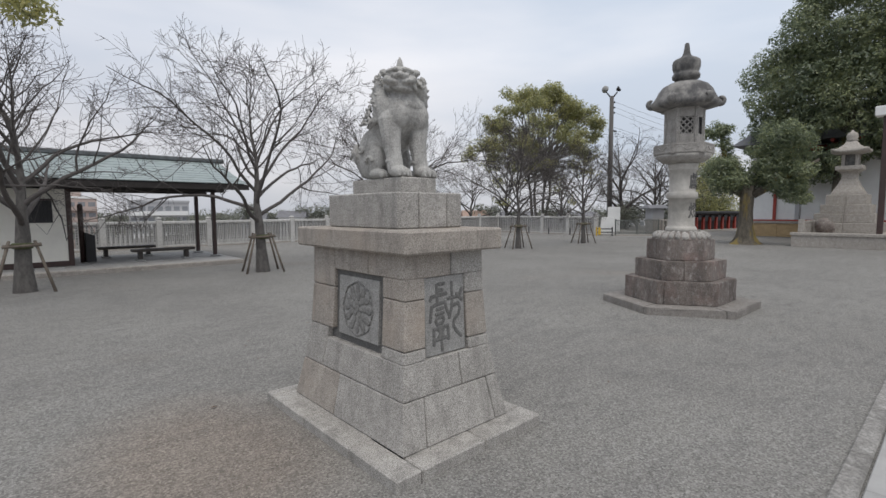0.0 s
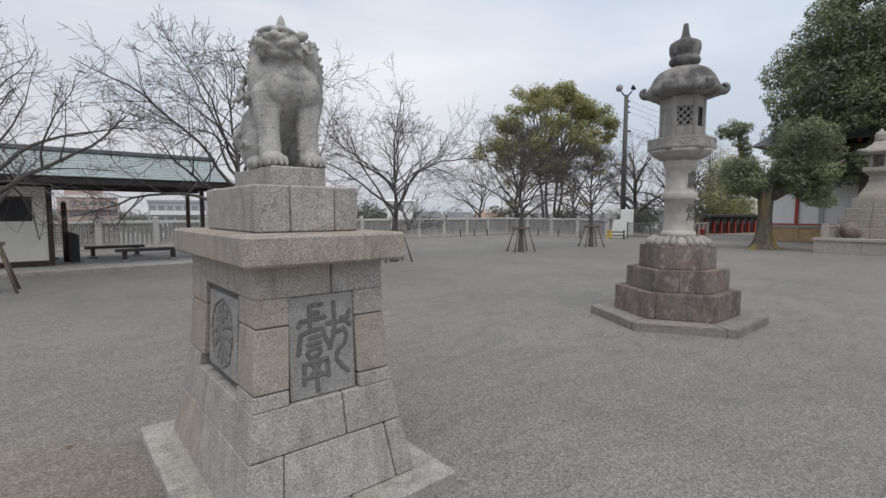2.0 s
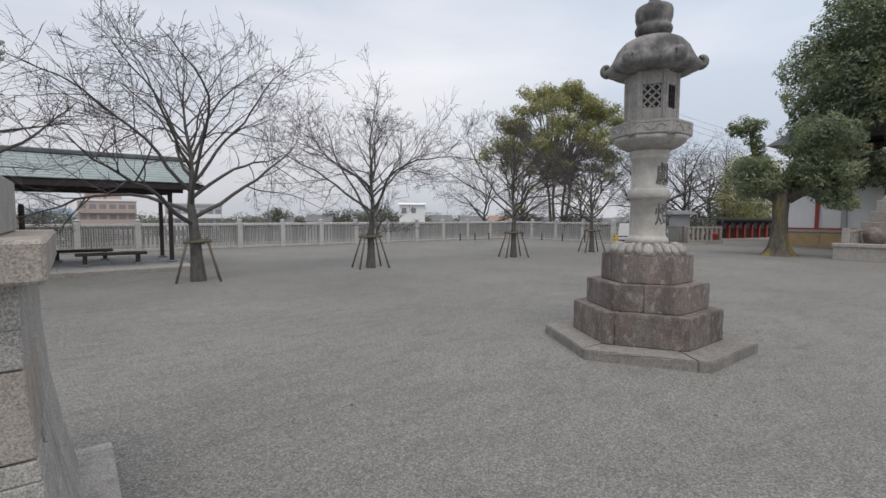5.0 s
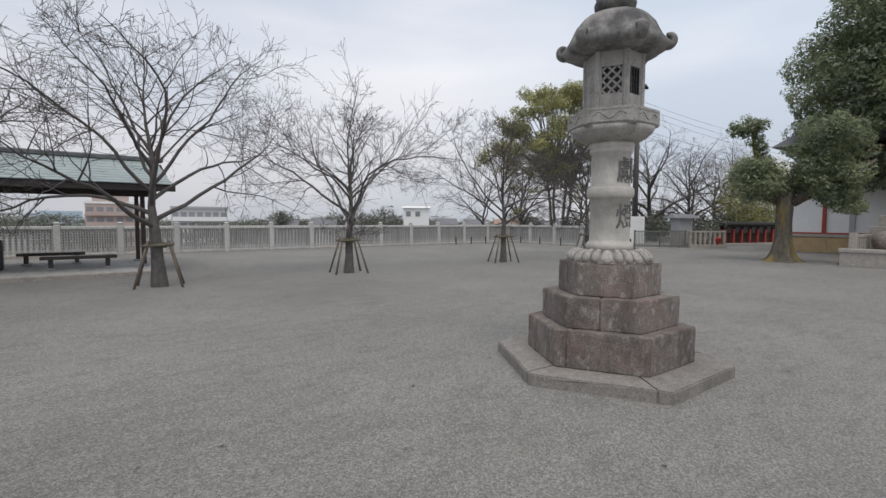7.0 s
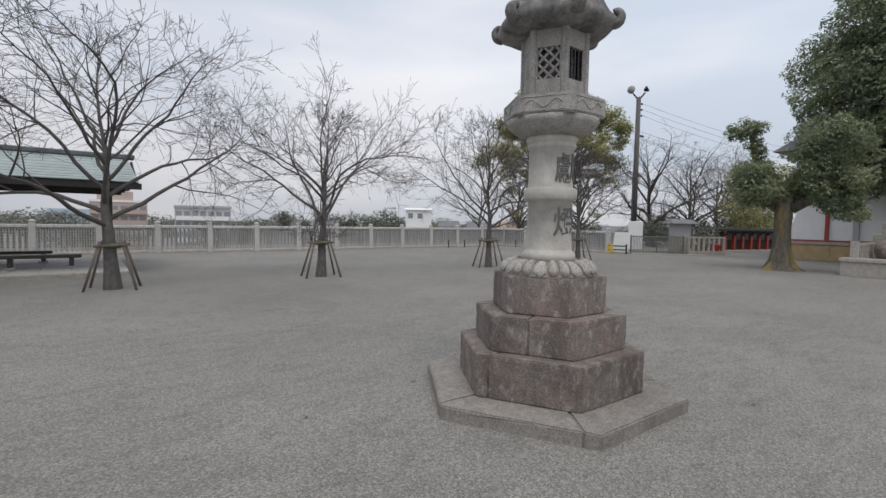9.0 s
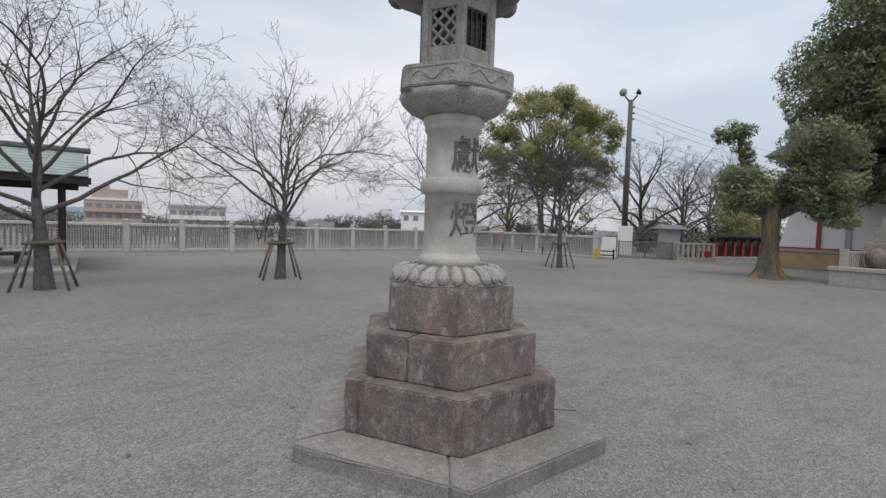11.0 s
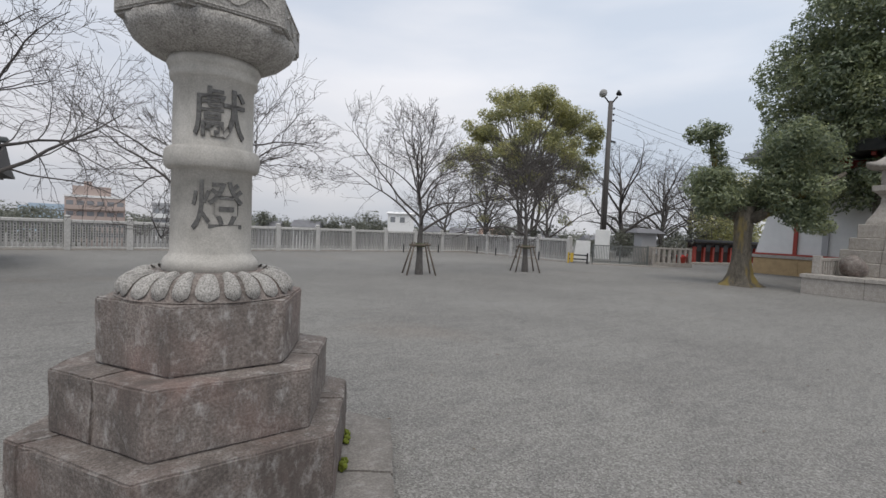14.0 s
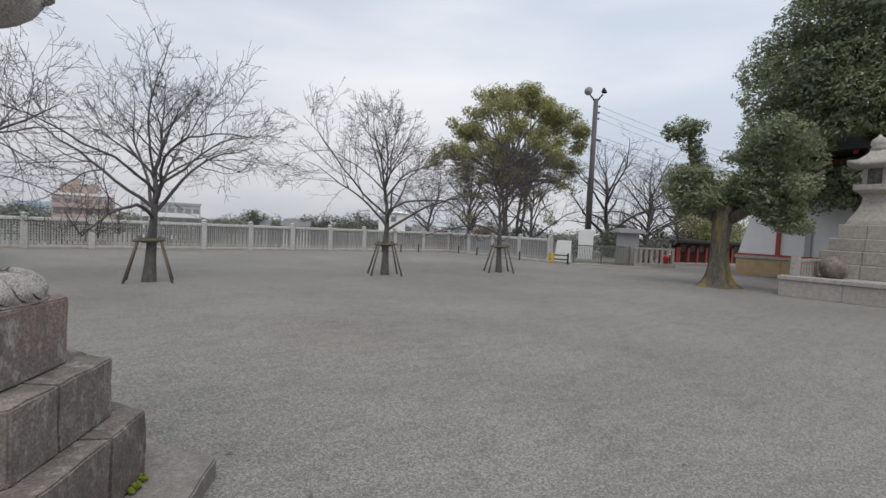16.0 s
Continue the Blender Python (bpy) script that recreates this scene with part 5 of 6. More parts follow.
# ---- terrace with the second lantern ----
terrace = thing("stone_terrace", "pale granite terrace with a capped front wall", "terrace", at=(23.6, 5.85, 0))
for k in range(8):
    y1 = -1.42 * k
    part("wall_stone", bx(0.0, 0.4, y1 - 1.415, y1, 0.0, 0.46, 0.008), TERRACE_STONE, terrace)
    part("coping", bx(-0.05, 0.5, y1 - 1.417, y1 + (0.04 if k == 0 else 0), 0.462, 0.58, 0.012), TERRACE_STONE, terrace)
for k in range(5):
    part("wall_stone", bx(0.4 + 1.4 * k, 1.795 + 1.4 * k, -0.4, -0.003, 0.0, 0.46, 0.008), TERRACE_STONE, terrace)
part("terrace_top", bx(0.41, 7.4, -11.3, -0.41, 0.0, 0.5), TERRACE_STONE, terrace)
rail2 = thing("stone_railing", "low pale stone railing on the terrace", "railing", at=(24.0, 5.6, 0.5))
part("post", bx(-0.1, 0.1, -0.1, 0.1, 0.0, 0.62, 0.01), TERRACE_STONE, rail2)
part("top_rail", bx(0.102, 2.2, -0.06, 0.06, 0.45, 0.55, 0.01), TERRACE_STONE, rail2)
for k in range(8):
    part("baluster", bx(0.2 + 0.25 * k, 0.32 + 0.25 * k, -0.045, 0.045, 0.0, 0.448), TERRACE_STONE, rail2)
lan2 = thing("stone_lantern", "square granite lantern on a stepped base on the terrace", "stone lantern", at=(27.5, 4.62, 0.5))
for (hw, z0, z1) in ((1.2, 0.0, 0.42), (1.04, 0.422, 0.83), (0.86, 0.832, 1.22), (0.7, 1.222, 1.66)):
    for s in (-1, 1):
        part("step_stone", bx(-hw, hw, min(0, s * hw) + 0.002, max(0, s * hw) - 0.002, z0, z1, 0.02), TERRACE_STONE, lan2)


def square_lathe(profile, mat, name, label=""):
    bm = bmesh.new()
    lathe(bm, [(r * math.sqrt(2), z) for r, z in profile], 4, start=math.pi / 4)
    bmesh.ops.bevel(bm, geom=bm.edges[:], offset=0.015, segments=1, affect="EDGES", clamp_overlap=True)
    return part(name, bm, mat, lan2, label)


square_lathe([(0.56, 1.662), (0.53, 1.78), (0.37, 2.08), (0.27, 2.34), (0.26, 2.55), (0.34, 2.64)], TERRACE_STONE, "flared_shaft")
square_lathe([(0.32, 2.642), (0.47, 2.75), (0.47, 2.92)], TERRACE_STONE, "platform")
for sx in (-1, 1):
    for sy in (-1, 1):
        part("corner_post", bx(sx * 0.23 - 0.06, sx * 0.23 + 0.06, sy * 0.23 - 0.06, sy * 0.23 + 0.06, 2.922, 3.42, 0.01), TERRACE_STONE, lan2)
part("fire_box", bx(-0.18, 0.18, -0.18, 0.18, 2.922, 3.42), DARK_STONE, lan2, "dark fire box between corner posts")
bm = bmesh.new()
RP = [(0.36, 3.422), (0.66, 3.5), (0.68, 3.56), (0.46, 3.7), (0.27, 3.86), (0.18, 4.0)]
lathe(bm, [(r * 1.3, z) for r, z in RP], 32, wave=lambda a, k: 1 - 0.24 * abs(math.sin(2 * a)), start=0.0)
for v in bm.verts:
    far = math.hypot(v.co.x, v.co.y)
    if far > 0.74:
        v.co.z += 0.75 * (far - 0.74)
cap2 = part("roof", bm, TERRACE_STONE, lan2, "roof slab with upswept corners", True)
cap2.matrix_basis = pose(0, 0, 0, 0, 0, 45)
bm = bmesh.new()
lathe(bm, [(0.18, 4.0), (0.23, 4.04), (0.18, 4.1), (0.22, 4.2), (0.18, 4.34), (0.07, 4.42), (0.02, 4.5)], 20)
part("finial", bm, TERRACE_STONE, lan2, smooth=True)
lamp = thing("lamp_post", "dark post with a pale lamp box on top", "lamp post", at=(24.0, 3.2, 0.0))
part("pole", bx(-0.09, 0.09, -0.09, 0.09, 0.0, 4.95, 0.01), BROWN_STEEL, lamp)
part("lamp_box", bx(-0.28, 0.28, -0.32, 0.32, 4.952, 5.3, 0.02), WHITE_PAINT, lamp, "pale lamp housing")
rock = bmesh.new()
bmesh.ops.create_icosphere(rock, subdivisions=3, radius=1.0, matrix=Matrix.Diagonal((0.42, 0.36, 0.36, 1)))
for v in rock.verts:
    v.co += v.co.normalized() * 0.1 * noise.noise(v.co * 2.5)
stone_ob = single("boulder", rock, MOSSY, "dark rounded boulder on the terrace beside the lantern", "boulder", smooth=True)
stone_ob.location = (25.75, 5.12, 0.8)

# ---- shrine building behind the trees ----
hall = thing("shrine_building", "white-walled shrine building with vermilion trim on an ochre base", "building", at=(31.7, 0, 0))
for k in range(8):
    y1 = 9.95 - 1.75 * k
    part("base_stone", bx(0.0, 0.3, y1 - 1.745, y1, -0.1, 0.74, 0.01), OCHRE, hall)
part("base_cap", bx(-0.06, 0.3, -4.2, 10.0, 0.742, 0.878, 0.01), TERRACE_STONE, hall)
bm = bmesh.new()
hexa(bm, [(0.05, 8.45, 0.96), (0.3, 8.45, 0.96), (0.3, 9.9, 0.96), (0.05, 9.9, 0.96), (0.05, 8.45, 4.6), (0.3, 8.45, 4.6), (0.3, 9.0, 4.6), (0.05, 9.0, 4.6)])
part("wall", bm, WHITE_WALL, hall, "white flared plaster wall")
part("trim", bx(-0.02, 0.3, -4.0, 9.95, 0.88, 0.958), VERMILION, hall, "vermilion sill")
part("post", bx(0.0, 0.12, 8.3, 8.44, 0.96, 4.6), VERMILION, hall)
part("wall", bx(0.1, 0.3, -4.0, 8.29, 0.96, 4.6), WHITE_WALL, hall)
part("signboard", bx(0.0, 0.09, 7.2, 7.42, 0.96, 2.4, 0.01), GREY_WALL, hall, "tall grey signboard")
part("beam", bx(-0.1, 0.3, -4.2, 9.3, 4.602, 4.9), VERMILION, hall)
for k in range(12):
    part("rafter", bx(-1.2, 0.3, 9.0 - 1.1 * k, 9.15 - 1.1 * k, 4.91, 5.05), VERMILION, hall)
bm = bmesh.new()
hexa(bm, [(-1.6, -5, 5.06), (6, -5, 5.06), (6, 10.2, 5.06), (-1.6, 10.2, 5.06), (1.5, -3, 7.2), (3, -3, 7.2), (3, 8, 7.2), (1.5, 8, 7.2)])
part("roof", bm, ROOF_TILE, hall, "grey tiled roof")
part("wing", bx(0.32, 6, -4, 9.6, -0.1, 5.0), WHITE_WALL, hall)

# ---- utility pole and wires ----
PX, PY = 34.7, 20.0
pole = thing("utility_pole", "tall dark utility pole with two floodlights and cables", "utility pole", at=(PX, PY, -0.1))
bm = bmesh.new()
lathe(bm, [(0.2, 0.0), (0.15, 10.4)], 16)
part("mast", bm, POLE_MAT, pole, smooth=True)
bm = bmesh.new()
tube(bm, (0, 0, 10.2), (-0.26, 0.31, 10.7), 0.06, 0.05)
tube(bm, (0, 0, 10.2), (0.26, -0.31, 10.7), 0.06, 0.05)
part("yoke", bm, BLACK, pole)
for s, r in ((-1, 0.27), (1, 0.2)):
    bm = bmesh.new()
    lathe(bm, [(0.06, -0.18), (r, 0.0), (r, 0.1), (r * 0.8, 0.12)], 18)
    fl = part("floodlight", bm, CONCRETE if s < 0 else BLACK, pole, "round floodlight", True)
    fl.matrix_basis = pose(s * 0.31, -s * 0.37, 10.92, 62, 0, 160 if s < 0 else 20)
part("bracket", bx(-0.1, 0.75, -0.06, 0.06, 7.75, 7.87, 0.01), BLACK, pole)
for z in (9.9, 9.5, 9.1):
    bm = bmesh.new()
    lathe(bm, [(0.05, z), (0.07, z + 0.03), (0.05, z + 0.12)], 8, (0.25, -0.1))
    part("insulator", bm, BLACK, pole)
for dx in (0.24, -0.22):
    bm = bmesh.new()
    tube(bm, (dx, 0.05, 0.0), (dx, 0.05, 5.2), 0.05)
    part("conduit", bm, POLE_MAT, pole)
for z, sag in ((9.95, 1.3), (9.55, 1.4), (9.15, 1.5), (8.0, 1.2), (7.6, 1.4)):
    bm = bmesh.new()
    a, b = Vector((PX + 0.25, PY - 0.1, z - 0.05)), Vector((78.0, 14.0, z - 0.2))
    pts = [a.lerp(b, t / 16) - Vector((0, 0, sag * 4 * (t / 16) * (1 - t / 16))) for t in range(17)]
    for p, q in zip(pts, pts[1:]):
        tube(bm, p, q, 0.009, sides=5)
    single("overhead_wire", bm, BLACK, "thin black overhead wire strung from the pole", "wire", "overhead wires")
far_pole = thing("utility_pole", "far dark utility pole carrying the wires", "utility pole", at=(78.0, 14.0, 0))
bm = bmesh.new()
lathe(bm, [(0.2, ground_z(78, 14)), (0.15, 10.0)], 10)
part("mast", bm, POLE_MAT, far_pole)

# ---- edge of the yard past the stone fence ----
board = thing("notice_board", "white angled notice board at the fence end", "notice board", at=(26.62, 15.75, 0), rz=-62)
bm = bmesh.new()
hexa(bm, [(-0.4, -0.03, 0.08), (0.4, -0.03, 0.08), (0.4, 0.03, 0.08), (-0.4, 0.03, 0.08), (-0.28, -0.03, 1.12), (0.4, -0.03, 1.12), (0.4, 0.03, 1.12), (-0.28, 0.03, 1.12)], 0.01)
part("panel", bm, WHITE_PAINT, board)
for x in (-0.36, 0.36):
    part("leg", bx(x - 0.03, x + 0.03, 0.032, 0.08, 0.0, 1.0), CONCRETE, board)
barrier = thing("low_barrier", "short dark metal barrier with a yellow end", "barrier", at=(26.2, 15.65, 0), rz=-62)
for x in (-0.45, 0.45):
    part("post", bx(x - 0.04, x + 0.04, -0.04, 0.04, 0.0, 0.52, 0.01), BLACK if x > 0 else YELLOW, barrier)
for z in (0.18, 0.38):
    part("rail", bx(-0.41, 0.41, -0.025, 0.025, z, z + 0.06), BLACK, barrier)
part("yellow_guard", bx(-0.36, -0.2, -0.06, -0.03, 0.05, 0.5, 0.02), YELLOW, barrier)
MF0, MF1 = Vector((26.95, 15.3, 0)), Vector((29.3, 14.2, 0))


def picket_run(p, q, n, h, mat, label):
    d = q - p
    yaw = math.degrees(math.atan2(d.y, d.x))
    f = thing("metal_fence", label, "metal fence", "metal fences", at=tuple(p), rz=yaw)
    L = d.length
    for k in range(n + 1):
        bm = bmesh.new()
        tube(bm, (L * k / n, 0, 0.04), (L * k / n, 0, h), 0.017, sides=6)
        part("bar", bm, mat, f)
    for z in (0.12, h - 0.05):
        part("rail", bx(0, L, -0.022, 0.022, z, z + 0.045), mat, f)
    for k in range(3):
        part("post", bx(L * k / 2 - 0.035, L * k / 2 + 0.035, 0.03, 0.1, 0, h + 0.04, 0.005), mat, f)


GREY_STEEL = plain("grey_green_steel", (0.2, 0.21, 0.2), 0.5, 0.3, vary=0.15)
picket_run(MF0, Vector((29.2, 13.7, 0)), 34, 0.95, GREY_STEEL, "grey steel picket fence at the yard edge")
post = thing("sign_pillar", "white rectangular sign pillar behind the metal fence", "sign", at=(31.6, 17.95, 0), rz=-60)
part("pillar", bx(-0.42, 0.42, -0.1, 0.1, 0.0, 1.75, 0.02), WHITE_PAINT, post)
kerb2 = thing("kerb", "low stone kerb in front of the metal fence", "kerb", at=(26.6, 15.1, 0), rz=-42)
for k in range(4):
    part("kerb_stone", bx(0.9 * k, 0.9 * k + 0.89, -0.1, 0.1, -0.03, 0.07, 0.01), TERRACE_STONE, kerb2)
rail3 = thing("stone_railing", "low pale stone railing with square balusters", "railing", "low stone railings", at=(29.3, 13.6, 0), rz=-28)
part("base", bx(0, 2.2, -0.15, 0.15, -0.05, 0.2, 0.01), TERRACE_STONE, rail3)
part("top_rail", bx(0, 2.2, -0.07, 0.07, 0.86, 0.95, 0.01), TERRACE_STONE, rail3)
for k in range(8):
    part("baluster", bx(0.03 + 0.29 * k, 0.17 + 0.29 * k, -0.06, 0.06, 0.2, 0.86, 0.005), TERRACE_STONE, rail3)
shrine = thing("small_stone_shrine", "small grey stone shrine with a flat gabled roof", "stone shrine", at=(29.9, 14.3, 0), rz=-28)
part("base", bx(-0.4, 0.4, -0.4, 0.4, 0.0, 0.95, 0.02), TERRACE_STONE, shrine)
part("body", bx(-0.42, 0.42, -0.35, 0.35, 0.952, 1.62, 0.02), GREY_WALL, shrine)
bm = bmesh.new()
hexa(bm, [(-0.8, -0.6, 1.622), (0.8, -0.6, 1.622), (0.8, 0.6, 1.622), (-0.8, 0.6, 1.622), (-0.62, -0.1, 1.86), (0.62, -0.1, 1.86), (0.62, 0.1, 1.86), (-0.62, 0.1, 1.86)], 0.02)
part("roof", bm, ROOF_TILE, shrine)
rng = np.random.default_rng(77)
for n, (x, y, s, z) in enumerate([(31.2, 13.2, 0.45, 0.5), (30.7, 13.7, 0.35, 0.45)]):
    pot = thing("potted_shrub", "shrub in a dark pot beside the railing", "potted plant", "potted shrubs", at=(x, y, 0))
    bm = bmesh.new()
    lathe(bm, [(0.24, 0.0), (0.34, 0.45), (0.36, 0.5), (0.3, 0.5)], 16)
    part("pot", bm, MOSSY, pot, smooth=True)
    piece("foliage", leaf_mesh("foliage", clump_cloud(rng, (0, 0, z + 0.5), (s, s, s), 8, 0.3), LEAF_HAZED, 90 + n, 0.09, 60), pot)
for x, y in ((31.9, 13.1), (30.9, 12.9)):
    bin_ = thing("red_bucket", "small red fire bucket standing on the ground", "bucket", "red buckets", at=(x, y, 0))
    bm = bmesh.new()
    lathe(bm, [(0.2, 0.0), (0.27, 0.5), (0.28, 0.52), (0.24, 0.52)], 16)
    part("body", bm, VERMILION, bin_, smooth=True)
    bm = bmesh.new()
    lathe(bm, [(0.24, 0.521), (0.2, 0.6), (0.05, 0.63)], 16)
    part("lid", bm, PLUM_RED, bin_, smooth=True)
rack = thing("vermilion_rack", "row of vermilion posts under a dark roofed rack", "rack", at=(34.6, 14.0, 0), rz=-14)
for k in range(9):
    part("post", bx(0.75 * k, 0.75 * k + 0.16, -0.08, 0.08, 0.0, 1.0, 0.01), VERMILION, rack)
    part("lantern_plate", bx(0.75 * k + 0.2, 0.75 * k + 0.6, -0.05, 0.05, 0.72, 1.15, 0.02), BLACK, rack)
part("roof", bx(-0.3, 6.7, -0.35, 0.35, 1.25, 1.42, 0.03), CHARCOAL, rack)
part("back_panel", bx(-0.1, 6.5, 0.3, 0.34, 0.0, 1.24), BROWN_STEEL, rack)
part("plinth", bx(-0.3, 6.7, -0.3, 0.3, -0.1, 0.12, 0.02), TERRACE_STONE, rack)
for k, (x, y) in enumerate([(20.9 + 1.2 * i, 23.3) for i in range(3)] + [(25.6, 22.5 - 1.6 * i) for i in range(4)]):
    b = thing("bollard", "short dark metal stub post before the fence", "bollard", "stub posts", at=(x + 0.1, y, 0))
    bm = bmesh.new()
    lathe(bm, [(0.035, 0), (0.035, 0.42), (0.02, 0.45)], 8)
    part("post", bm, BLACK, b)

# ---- trees behind the yard ----
BACK = [(30.0, 26.6, 6.5, 4.2, 61, 0.2), (32.2, 22.8, 6.2, 3.8, 62, 0.16), (37.6, 20.3, 8.0, 5.0, 63, 0.3), (40.5, 19.0, 7.5, 4.8, 64, 0.22), (44.0, 18.5, 7.0, 4.4, 65, 0.2), (37.5, 17.4, 6.0, 3.6, 66, 0.14), (48.0, 19.0, 8.0, 5.0, 67, 0.22), (27.8, 28.5, 5.5, 4.0, 68, 0.16)]
for x, y, h, s, seed, r in BACK:
    bare_tree("bare dark tree standing past the yard fence", x, y, h, s, seed, r, 0.9, 10, (7, 5, 3), "bare_tree", "bare trees past the fence")


def shrub(x, y, rx, rz, seed, label="dense dark shrub at the yard edge", mat=None, size=0.12, name="shrub", count=18):
    r = np.random.default_rng(seed)
    s = thing(name, label, "shrub", "shrubs at the edge", at=(x, y, ground_z(x, y)))
    bm = bmesh.new()
    for k in range(4):
        tube(bm, (0.1 * k - 0.15, 0, -0.1), (0.5 * rx * math.cos(k * 1.6), 0.5 * rx * math.sin(k * 1.6), rz), 0.04, 0.015, 6)
    part("stems", bm, BARK, s)
    piece("foliage", leaf_mesh("foliage", clump_cloud(r, (0, 0, rz), (rx, rx, rz * 0.8), count, 0.5 * rx), mat or LEAF_HAZED, seed, size, 45), s)


for k, (x, y, rx, rz) in enumerate([(34.0, 24.5, 0.9, 1.3), (36.0, 19.2, 1.1, 1.0), (33.5, 19.6, 0.8, 0.7), (39.5, 17.6, 1.2, 1.1), (43.0, 16.8, 1.4, 1.6), (30.6, 25.9, 0.8, 0.9), (46.0, 16.0, 1.5, 1.8), (41.0, 22.0, 1.5, 1.2), (36.8, 25.2, 0.9, 1.0)]):
    shrub(x, y, rx, rz, 200 + k)
shrub(43.0, 15.4, 2.3, 3.4, 231, "tall leafy evergreen shrub behind the vermilion rack", LEAF_CAMPHOR, 0.1, "tall_shrub", 60)
shrub(39.6, 15.0, 1.3, 2.2, 232, "leafy olive-green shrub behind the vermilion rack", LEAF_CAMPHOR, 0.09, "tall_shrub", 30)

# ---- town below the hill ----


def apartment(label, x, y, w, d, z0, z1, floors, wall, rz, bays, steps=0):
    b = thing("apartment_building", label, "apartment building", "far buildings", at=(x, y, z0), rz=rz)
    H = z1 - z0
    part("wall", bx(0, w, 0, d, 0, H), wall, b)
    part("parapet", bx(-0.2, w + 0.2, -0.2, d + 0.2, H, H + 0.6), WHITE_WALL if steps else wall, b)
    if steps:
        part("upper_storey", bx(w * 0.12, w * 0.75, 0.8, d - 1, H + 0.61, H + 3.2), wall, b)
        part("lift_tower", bx(w * 0.3, w * 0.42, 1.2, d - 2, H + 3.21, H + 4.6), wall, b)
    fh = 3.0
    k_light = wall is GREY_WALL
    for f in range(floors):
        zt = H - 0.7 - f * fh
        bal = part("balcony", bx(0.3, w - 0.3, -1.1, -0.02, zt - 2.75, zt - 1.6), WHITE_WALL if k_light else wall, b)
        for k in range(bays):
            x0 = (k + 0.15) * w / bays
            part("window", bx(x0, x0 + 0.7 * w / bays, -0.05, -0.015, zt - 1.55, zt - 0.3), WINDOW_DARK, b)


apartment("tan apartment building with rows of balconies beyond the fence", 4.0, 170.0, 14.0, 12, -16, 5.6, 4, TAN_WALL, -3, 6, 1)
apartment("grey apartment building with open stairs beyond the fence", 22.6, 149.0, 14.0, 10, -16, 4.2, 3, GREY_WALL, -8, 7)
tower = thing("office_block", "distant pale blue office block in the haze", "office building", "far buildings", at=(-30.0, 500.0, -16))
for x0, x1, h in ((0, 6, 21), (6.1, 34, 23), (35, 48, 19.5)):
    wing = part("wing", bx(x0, x1, 0, 14, 0, h), BLUE_GLASS, tower)
    for k in range(5):
        part("window_band", bx(x0 + 0.4, x1 - 0.4, -0.06, -0.02, h - 2.4 - 3.4 * k, h - 1.1 - 3.4 * k), WINDOW_DARK if k % 2 else BLUE_GLASS, wing)


def house(label, x, y, w, d, h, roof_h, rz, wall, roof_mat, z0=None):
    b = thing("house", label, "house", "far houses", at=(x, y, ground_z(x, y) if z0 is None else z0), rz=rz)
    part("wall", bx(0, w, 0, d, 0, h), wall, b)
    bm = bmesh.new()
    hexa(bm, [(-0.5, -0.5, h), (w + 0.5, -0.5, h), (w + 0.5, d + 0.5, h), (-0.5, d + 0.5, h), (-0.2, d / 2 - 0.1, h + roof_h), (w + 0.2, d / 2 - 0.1, h + roof_h), (w + 0.2, d / 2 + 0.1, h + roof_h), (-0.2, d / 2 + 0.1, h + roof_h)])
    part("roof", bm, roof_mat, b)
    for k in range(max(int(w / 2.2), 1)):
        part("window", bx(0.6 + 2.2 * k, 1.7 + 2.2 * k, -0.06, -0.02, h - 2.0, h - 0.8), WINDOW_DARK, b)


for n, (x, y, w, d, top, rh, wall, roof_mat) in enumerate([(63.5, 96.0, 6.0, 6, 4.7, 0.5, WHITE_WALL, WHITE_WALL), (70.5, 92.0, 4.5, 5, 1.8, 1.4, GREY_WALL, ROOF_TILE), (76.0, 88.0, 5.5, 5, 1.6, 1.7, WHITE_WALL, ROOF_TILE), (82.0, 84.0, 5.5, 5, 1.7, 1.5, WHITE_WALL, ROOF_ORANGE), (47.0, 112.0, 6.0, 5, 1.8, 1.6, WHITE_WALL, ROOF_TILE), (40.0, 116.0, 5.0, 5, 1.2, 1.4, GREY_WALL, ROOF_TILE), (90.0, 78.0, 8.0, 6, 1.4, 1.6, WHITE_WALL, ROOF_TILE), (98.0, 66.0, 9.0, 6, 1.2, 1.5, GREY_WALL, ROOF_TILE), (106.0, 52.0, 9.0, 6, 1.2, 1.5, WHITE_WALL, ROOF_TILE)]):
    house("small far house with a pitched roof in the town below", x, y, w, d, top - rh + 16, rh, -35, wall, roof_mat, -16)
rng = np.random.default_rng(300)
for n, (x, y, r, top) in enumerate([(41.5, 116.0, 3.0, 4.5), (53.0, 113.0, 4.0, 3.6), (58.0, 110.0, 4.0, 3.9), (62.0, 104.0, 4.5, 5.2), (70.0, 98.0, 4.0, 4.6), (48.5, 118.0, 4.5, 3.2), (34.0, 122.0, 4.0, 2.2), (88.0, 82.0, 3.0, 4.0), (28.0, 128.0, 4.0, 1.8), (6.0, 140.0, 4.0, 0.8)]):
    s = thing("far_tree", "dark rounded evergreen tree far off below the hill", "tree", "far trees", at=(x, y, -16))
    bm = bmesh.new()
    tube(bm, (0, 0, 0), (0, 0, 12 + top), 0.4, 0.15, 8)
    part("trunk", bm, BARK, s)
    piece("crown", leaf_mesh("crown", clump_cloud(rng, (0, 0, 16 + top - r), (r * 1.25, r, r * 0.8), 22, r * 0.42, 0.4), LEAF_HAZED, 400 + n, 0.28, 12), s)
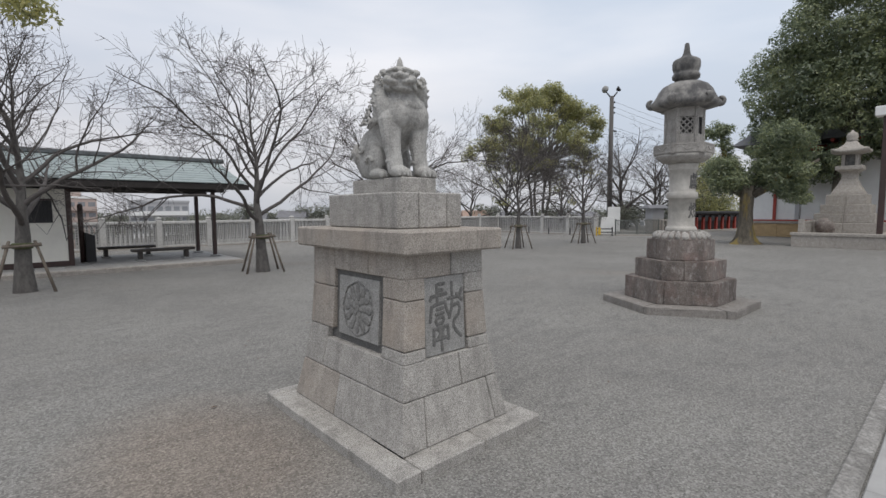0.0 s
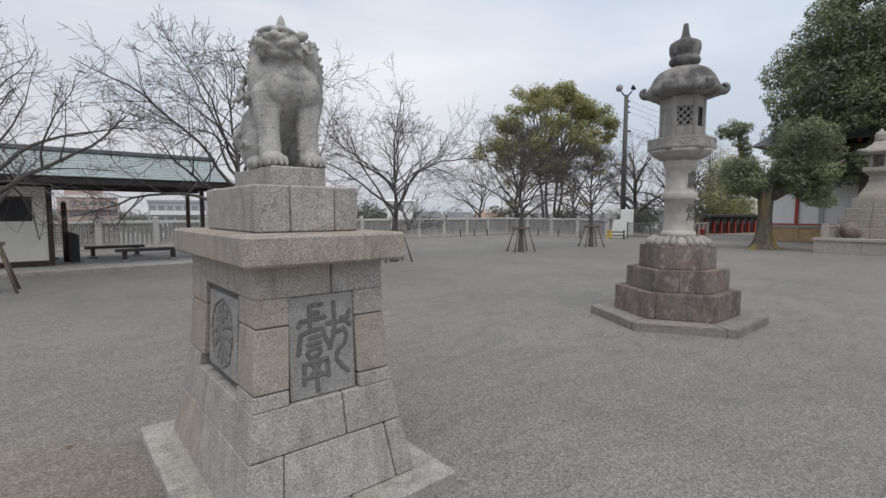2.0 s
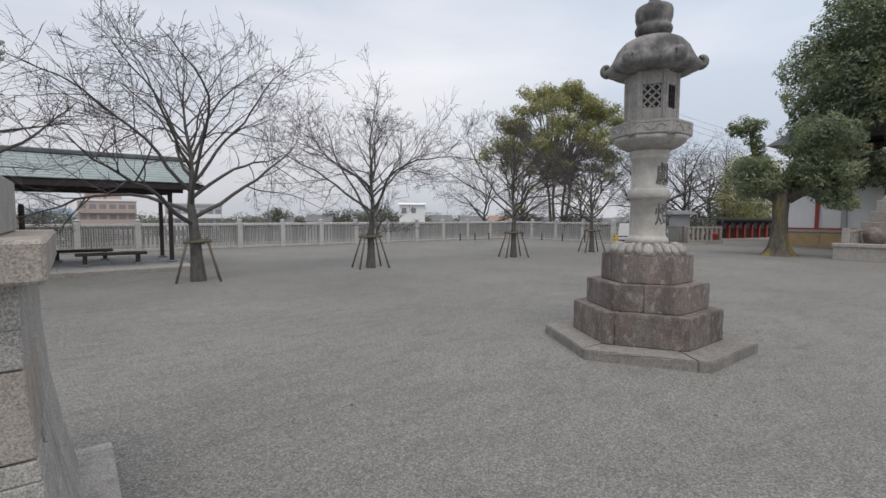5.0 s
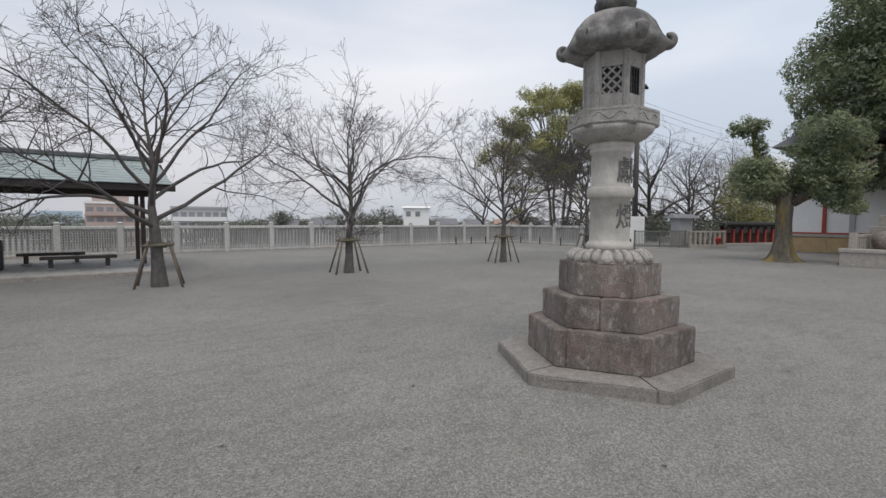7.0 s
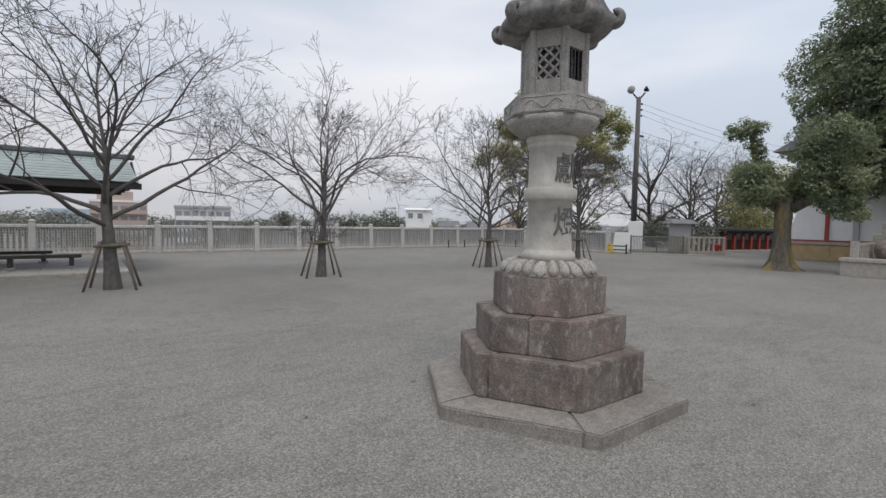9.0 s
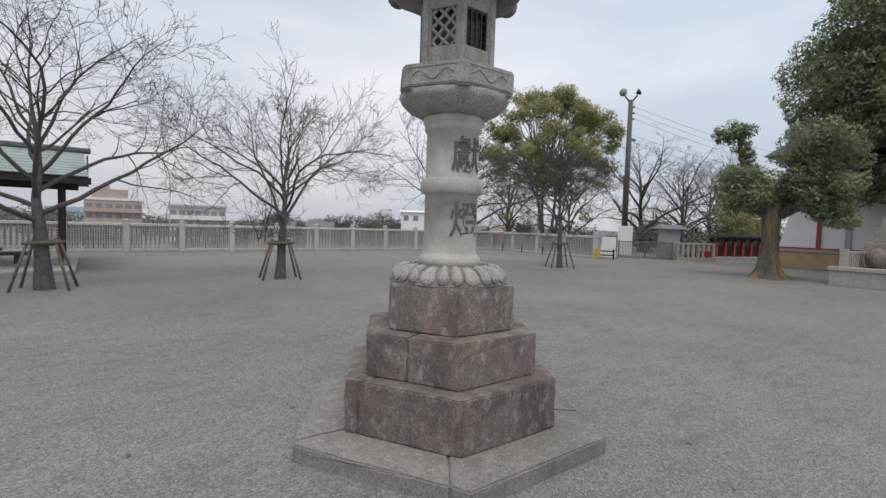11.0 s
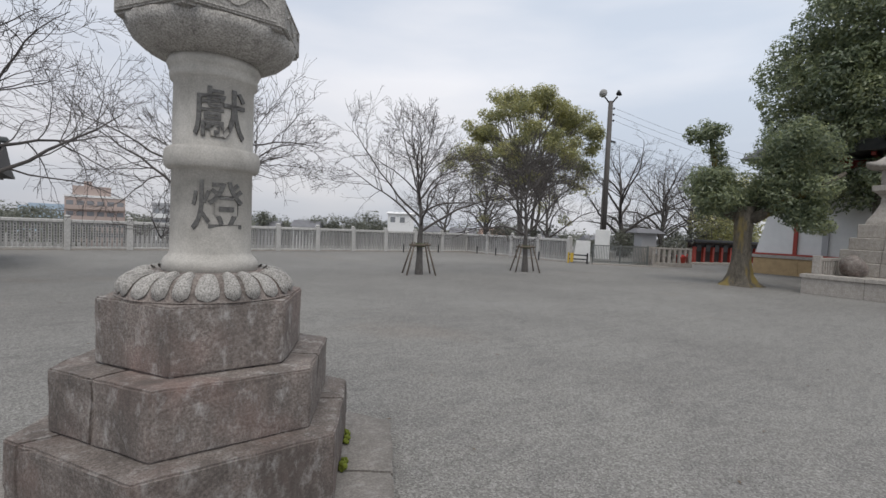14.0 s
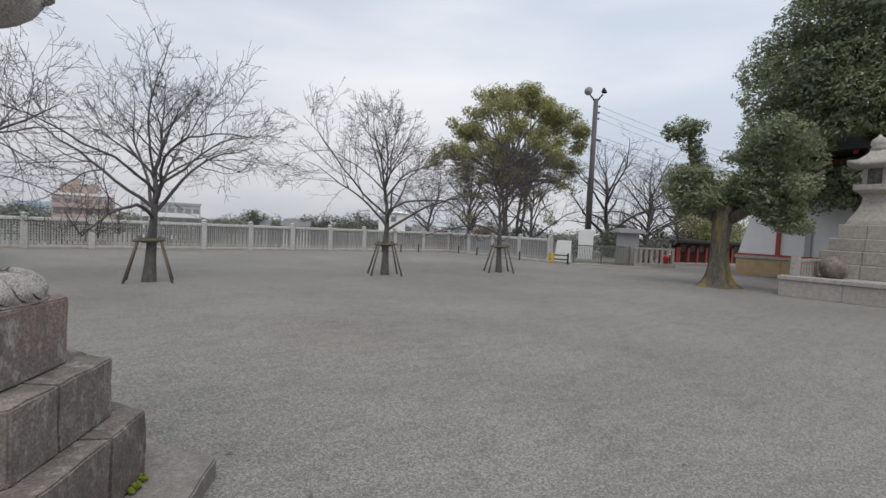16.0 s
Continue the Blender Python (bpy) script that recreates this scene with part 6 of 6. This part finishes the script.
# woods along the skyline
CL = []
for k in range(190):
    a = math.radians(-20 + 135 * k / 189)
    dist = rng.uniform(190, 330)
    CL.append(((dist * math.sin(a), dist * math.cos(a), rng.uniform(-5.5, -0.5)), (rng.uniform(6, 11), rng.uniform(5, 8), rng.uniform(3.5, 5.0))))
me = leaf_mesh("far_woods", CL, LEAF_HAZED, 500, 0.7, 2.6)
tagged(new("far_woods", me), "belt of far trees along the skyline, haze put into the leaf colour", "trees", kind="stuff")

# ---- stone path edge beside the walk ----
path = thing("stone_path", "pale granite paved path with an edging strip", "path", kind="structure")
FENCE_EDGE = stone("lichened_edging", (0.27, 0.262, 0.25), (0.18, 0.175, 0.168), (0.36, 0.35, 0.335), grain=60, lichen=(0.5, 0.49, 0.46), relief=0.7)
edge_me = mesh_of("edging_stone", bx(-0.448, 0.448, -0.055, 0.055, 0.0, 0.16, 0.01), FENCE_EDGE)
slab2_me = mesh_of("paving_slab", bx(-0.598, 0.598, -0.598, 0.598, 0.0, 0.15, 0.006), DECK)
for k in range(40):
    piece("edging_stone", edge_me, path, pose(-6 + 0.9 * k, 1.31, -0.06))
for i in range(28):
    for j in range(4):
        piece("paving_slab", slab2_me, path, pose(-6 + 1.2 * i, 0.645 - 1.2 * j, -0.055))

# ---- litter on the gravel ----
rng = np.random.default_rng(41)
n = 260
lx, ly = rng.uniform(0.5, 24, n), rng.uniform(2.0, 12.5, n)
near = rng.normal(0, 1.3, (120, 2)) + np.array((23.6, 7.3))
lx, ly = np.concatenate((lx, near[:, 0])), np.concatenate((ly, near[:, 1]))
V = []
for x, y in zip(lx, ly):
    a, s, z = rng.uniform(0, 6.3), rng.uniform(0.012, 0.03), ground_z(x, y) + 0.009
    u, w = np.array((math.cos(a), math.sin(a))) * s, np.array((-math.sin(a), math.cos(a))) * s * 0.45
    V += [(x - u[0], y - u[1], z), (x - w[0], y - w[1], z + 0.006), (x + u[0], y + u[1], z), (x + w[0], y + w[1], z + 0.004)]
DRY_LEAF = plain("dry_brown_leaf", (0.14, 0.1, 0.07), 0.9, vary=0.3, scale=20)
tagged(new("fallen_leaves", fast_mesh("fallen_leaves", V, np.arange(len(V)).reshape(-1, 4), DRY_LEAF)), "scattered dry brown leaves lying on the gravel", "leaves", kind="stuff")

# ---- overhanging evergreen twig at the yard corner ----
overhang = thing("evergreen_tree", "broad-leaved evergreen tree with a leafy bough over the yard", "tree", at=(-2.6, 9.2, 0.0))
bm = bmesh.new()
tube(bm, (0, 0, -0.1), (0.1, 0.1, 3.2), 0.2, 0.14, 12)
part("trunk", bm, BARK, overhang, smooth=True)
bm = bmesh.new()
tube(bm, (0.1, 0.1, 3.0), (1.4, 0.3, 4.1), 0.08, 0.04)
tube(bm, (1.4, 0.3, 4.1), (2.9, 0.4, 4.45), 0.04, 0.015)
part("limb", bm, BARK, overhang, smooth=True)
rng = np.random.default_rng(900)
piece("foliage", leaf_mesh("foliage", clump_cloud(rng, (2.75, 0.35, 4.36), (0.55, 0.6, 0.26), 20, 0.22, 0.2), LEAF_CAMPHOR, 901, 0.05, 240), overhang)
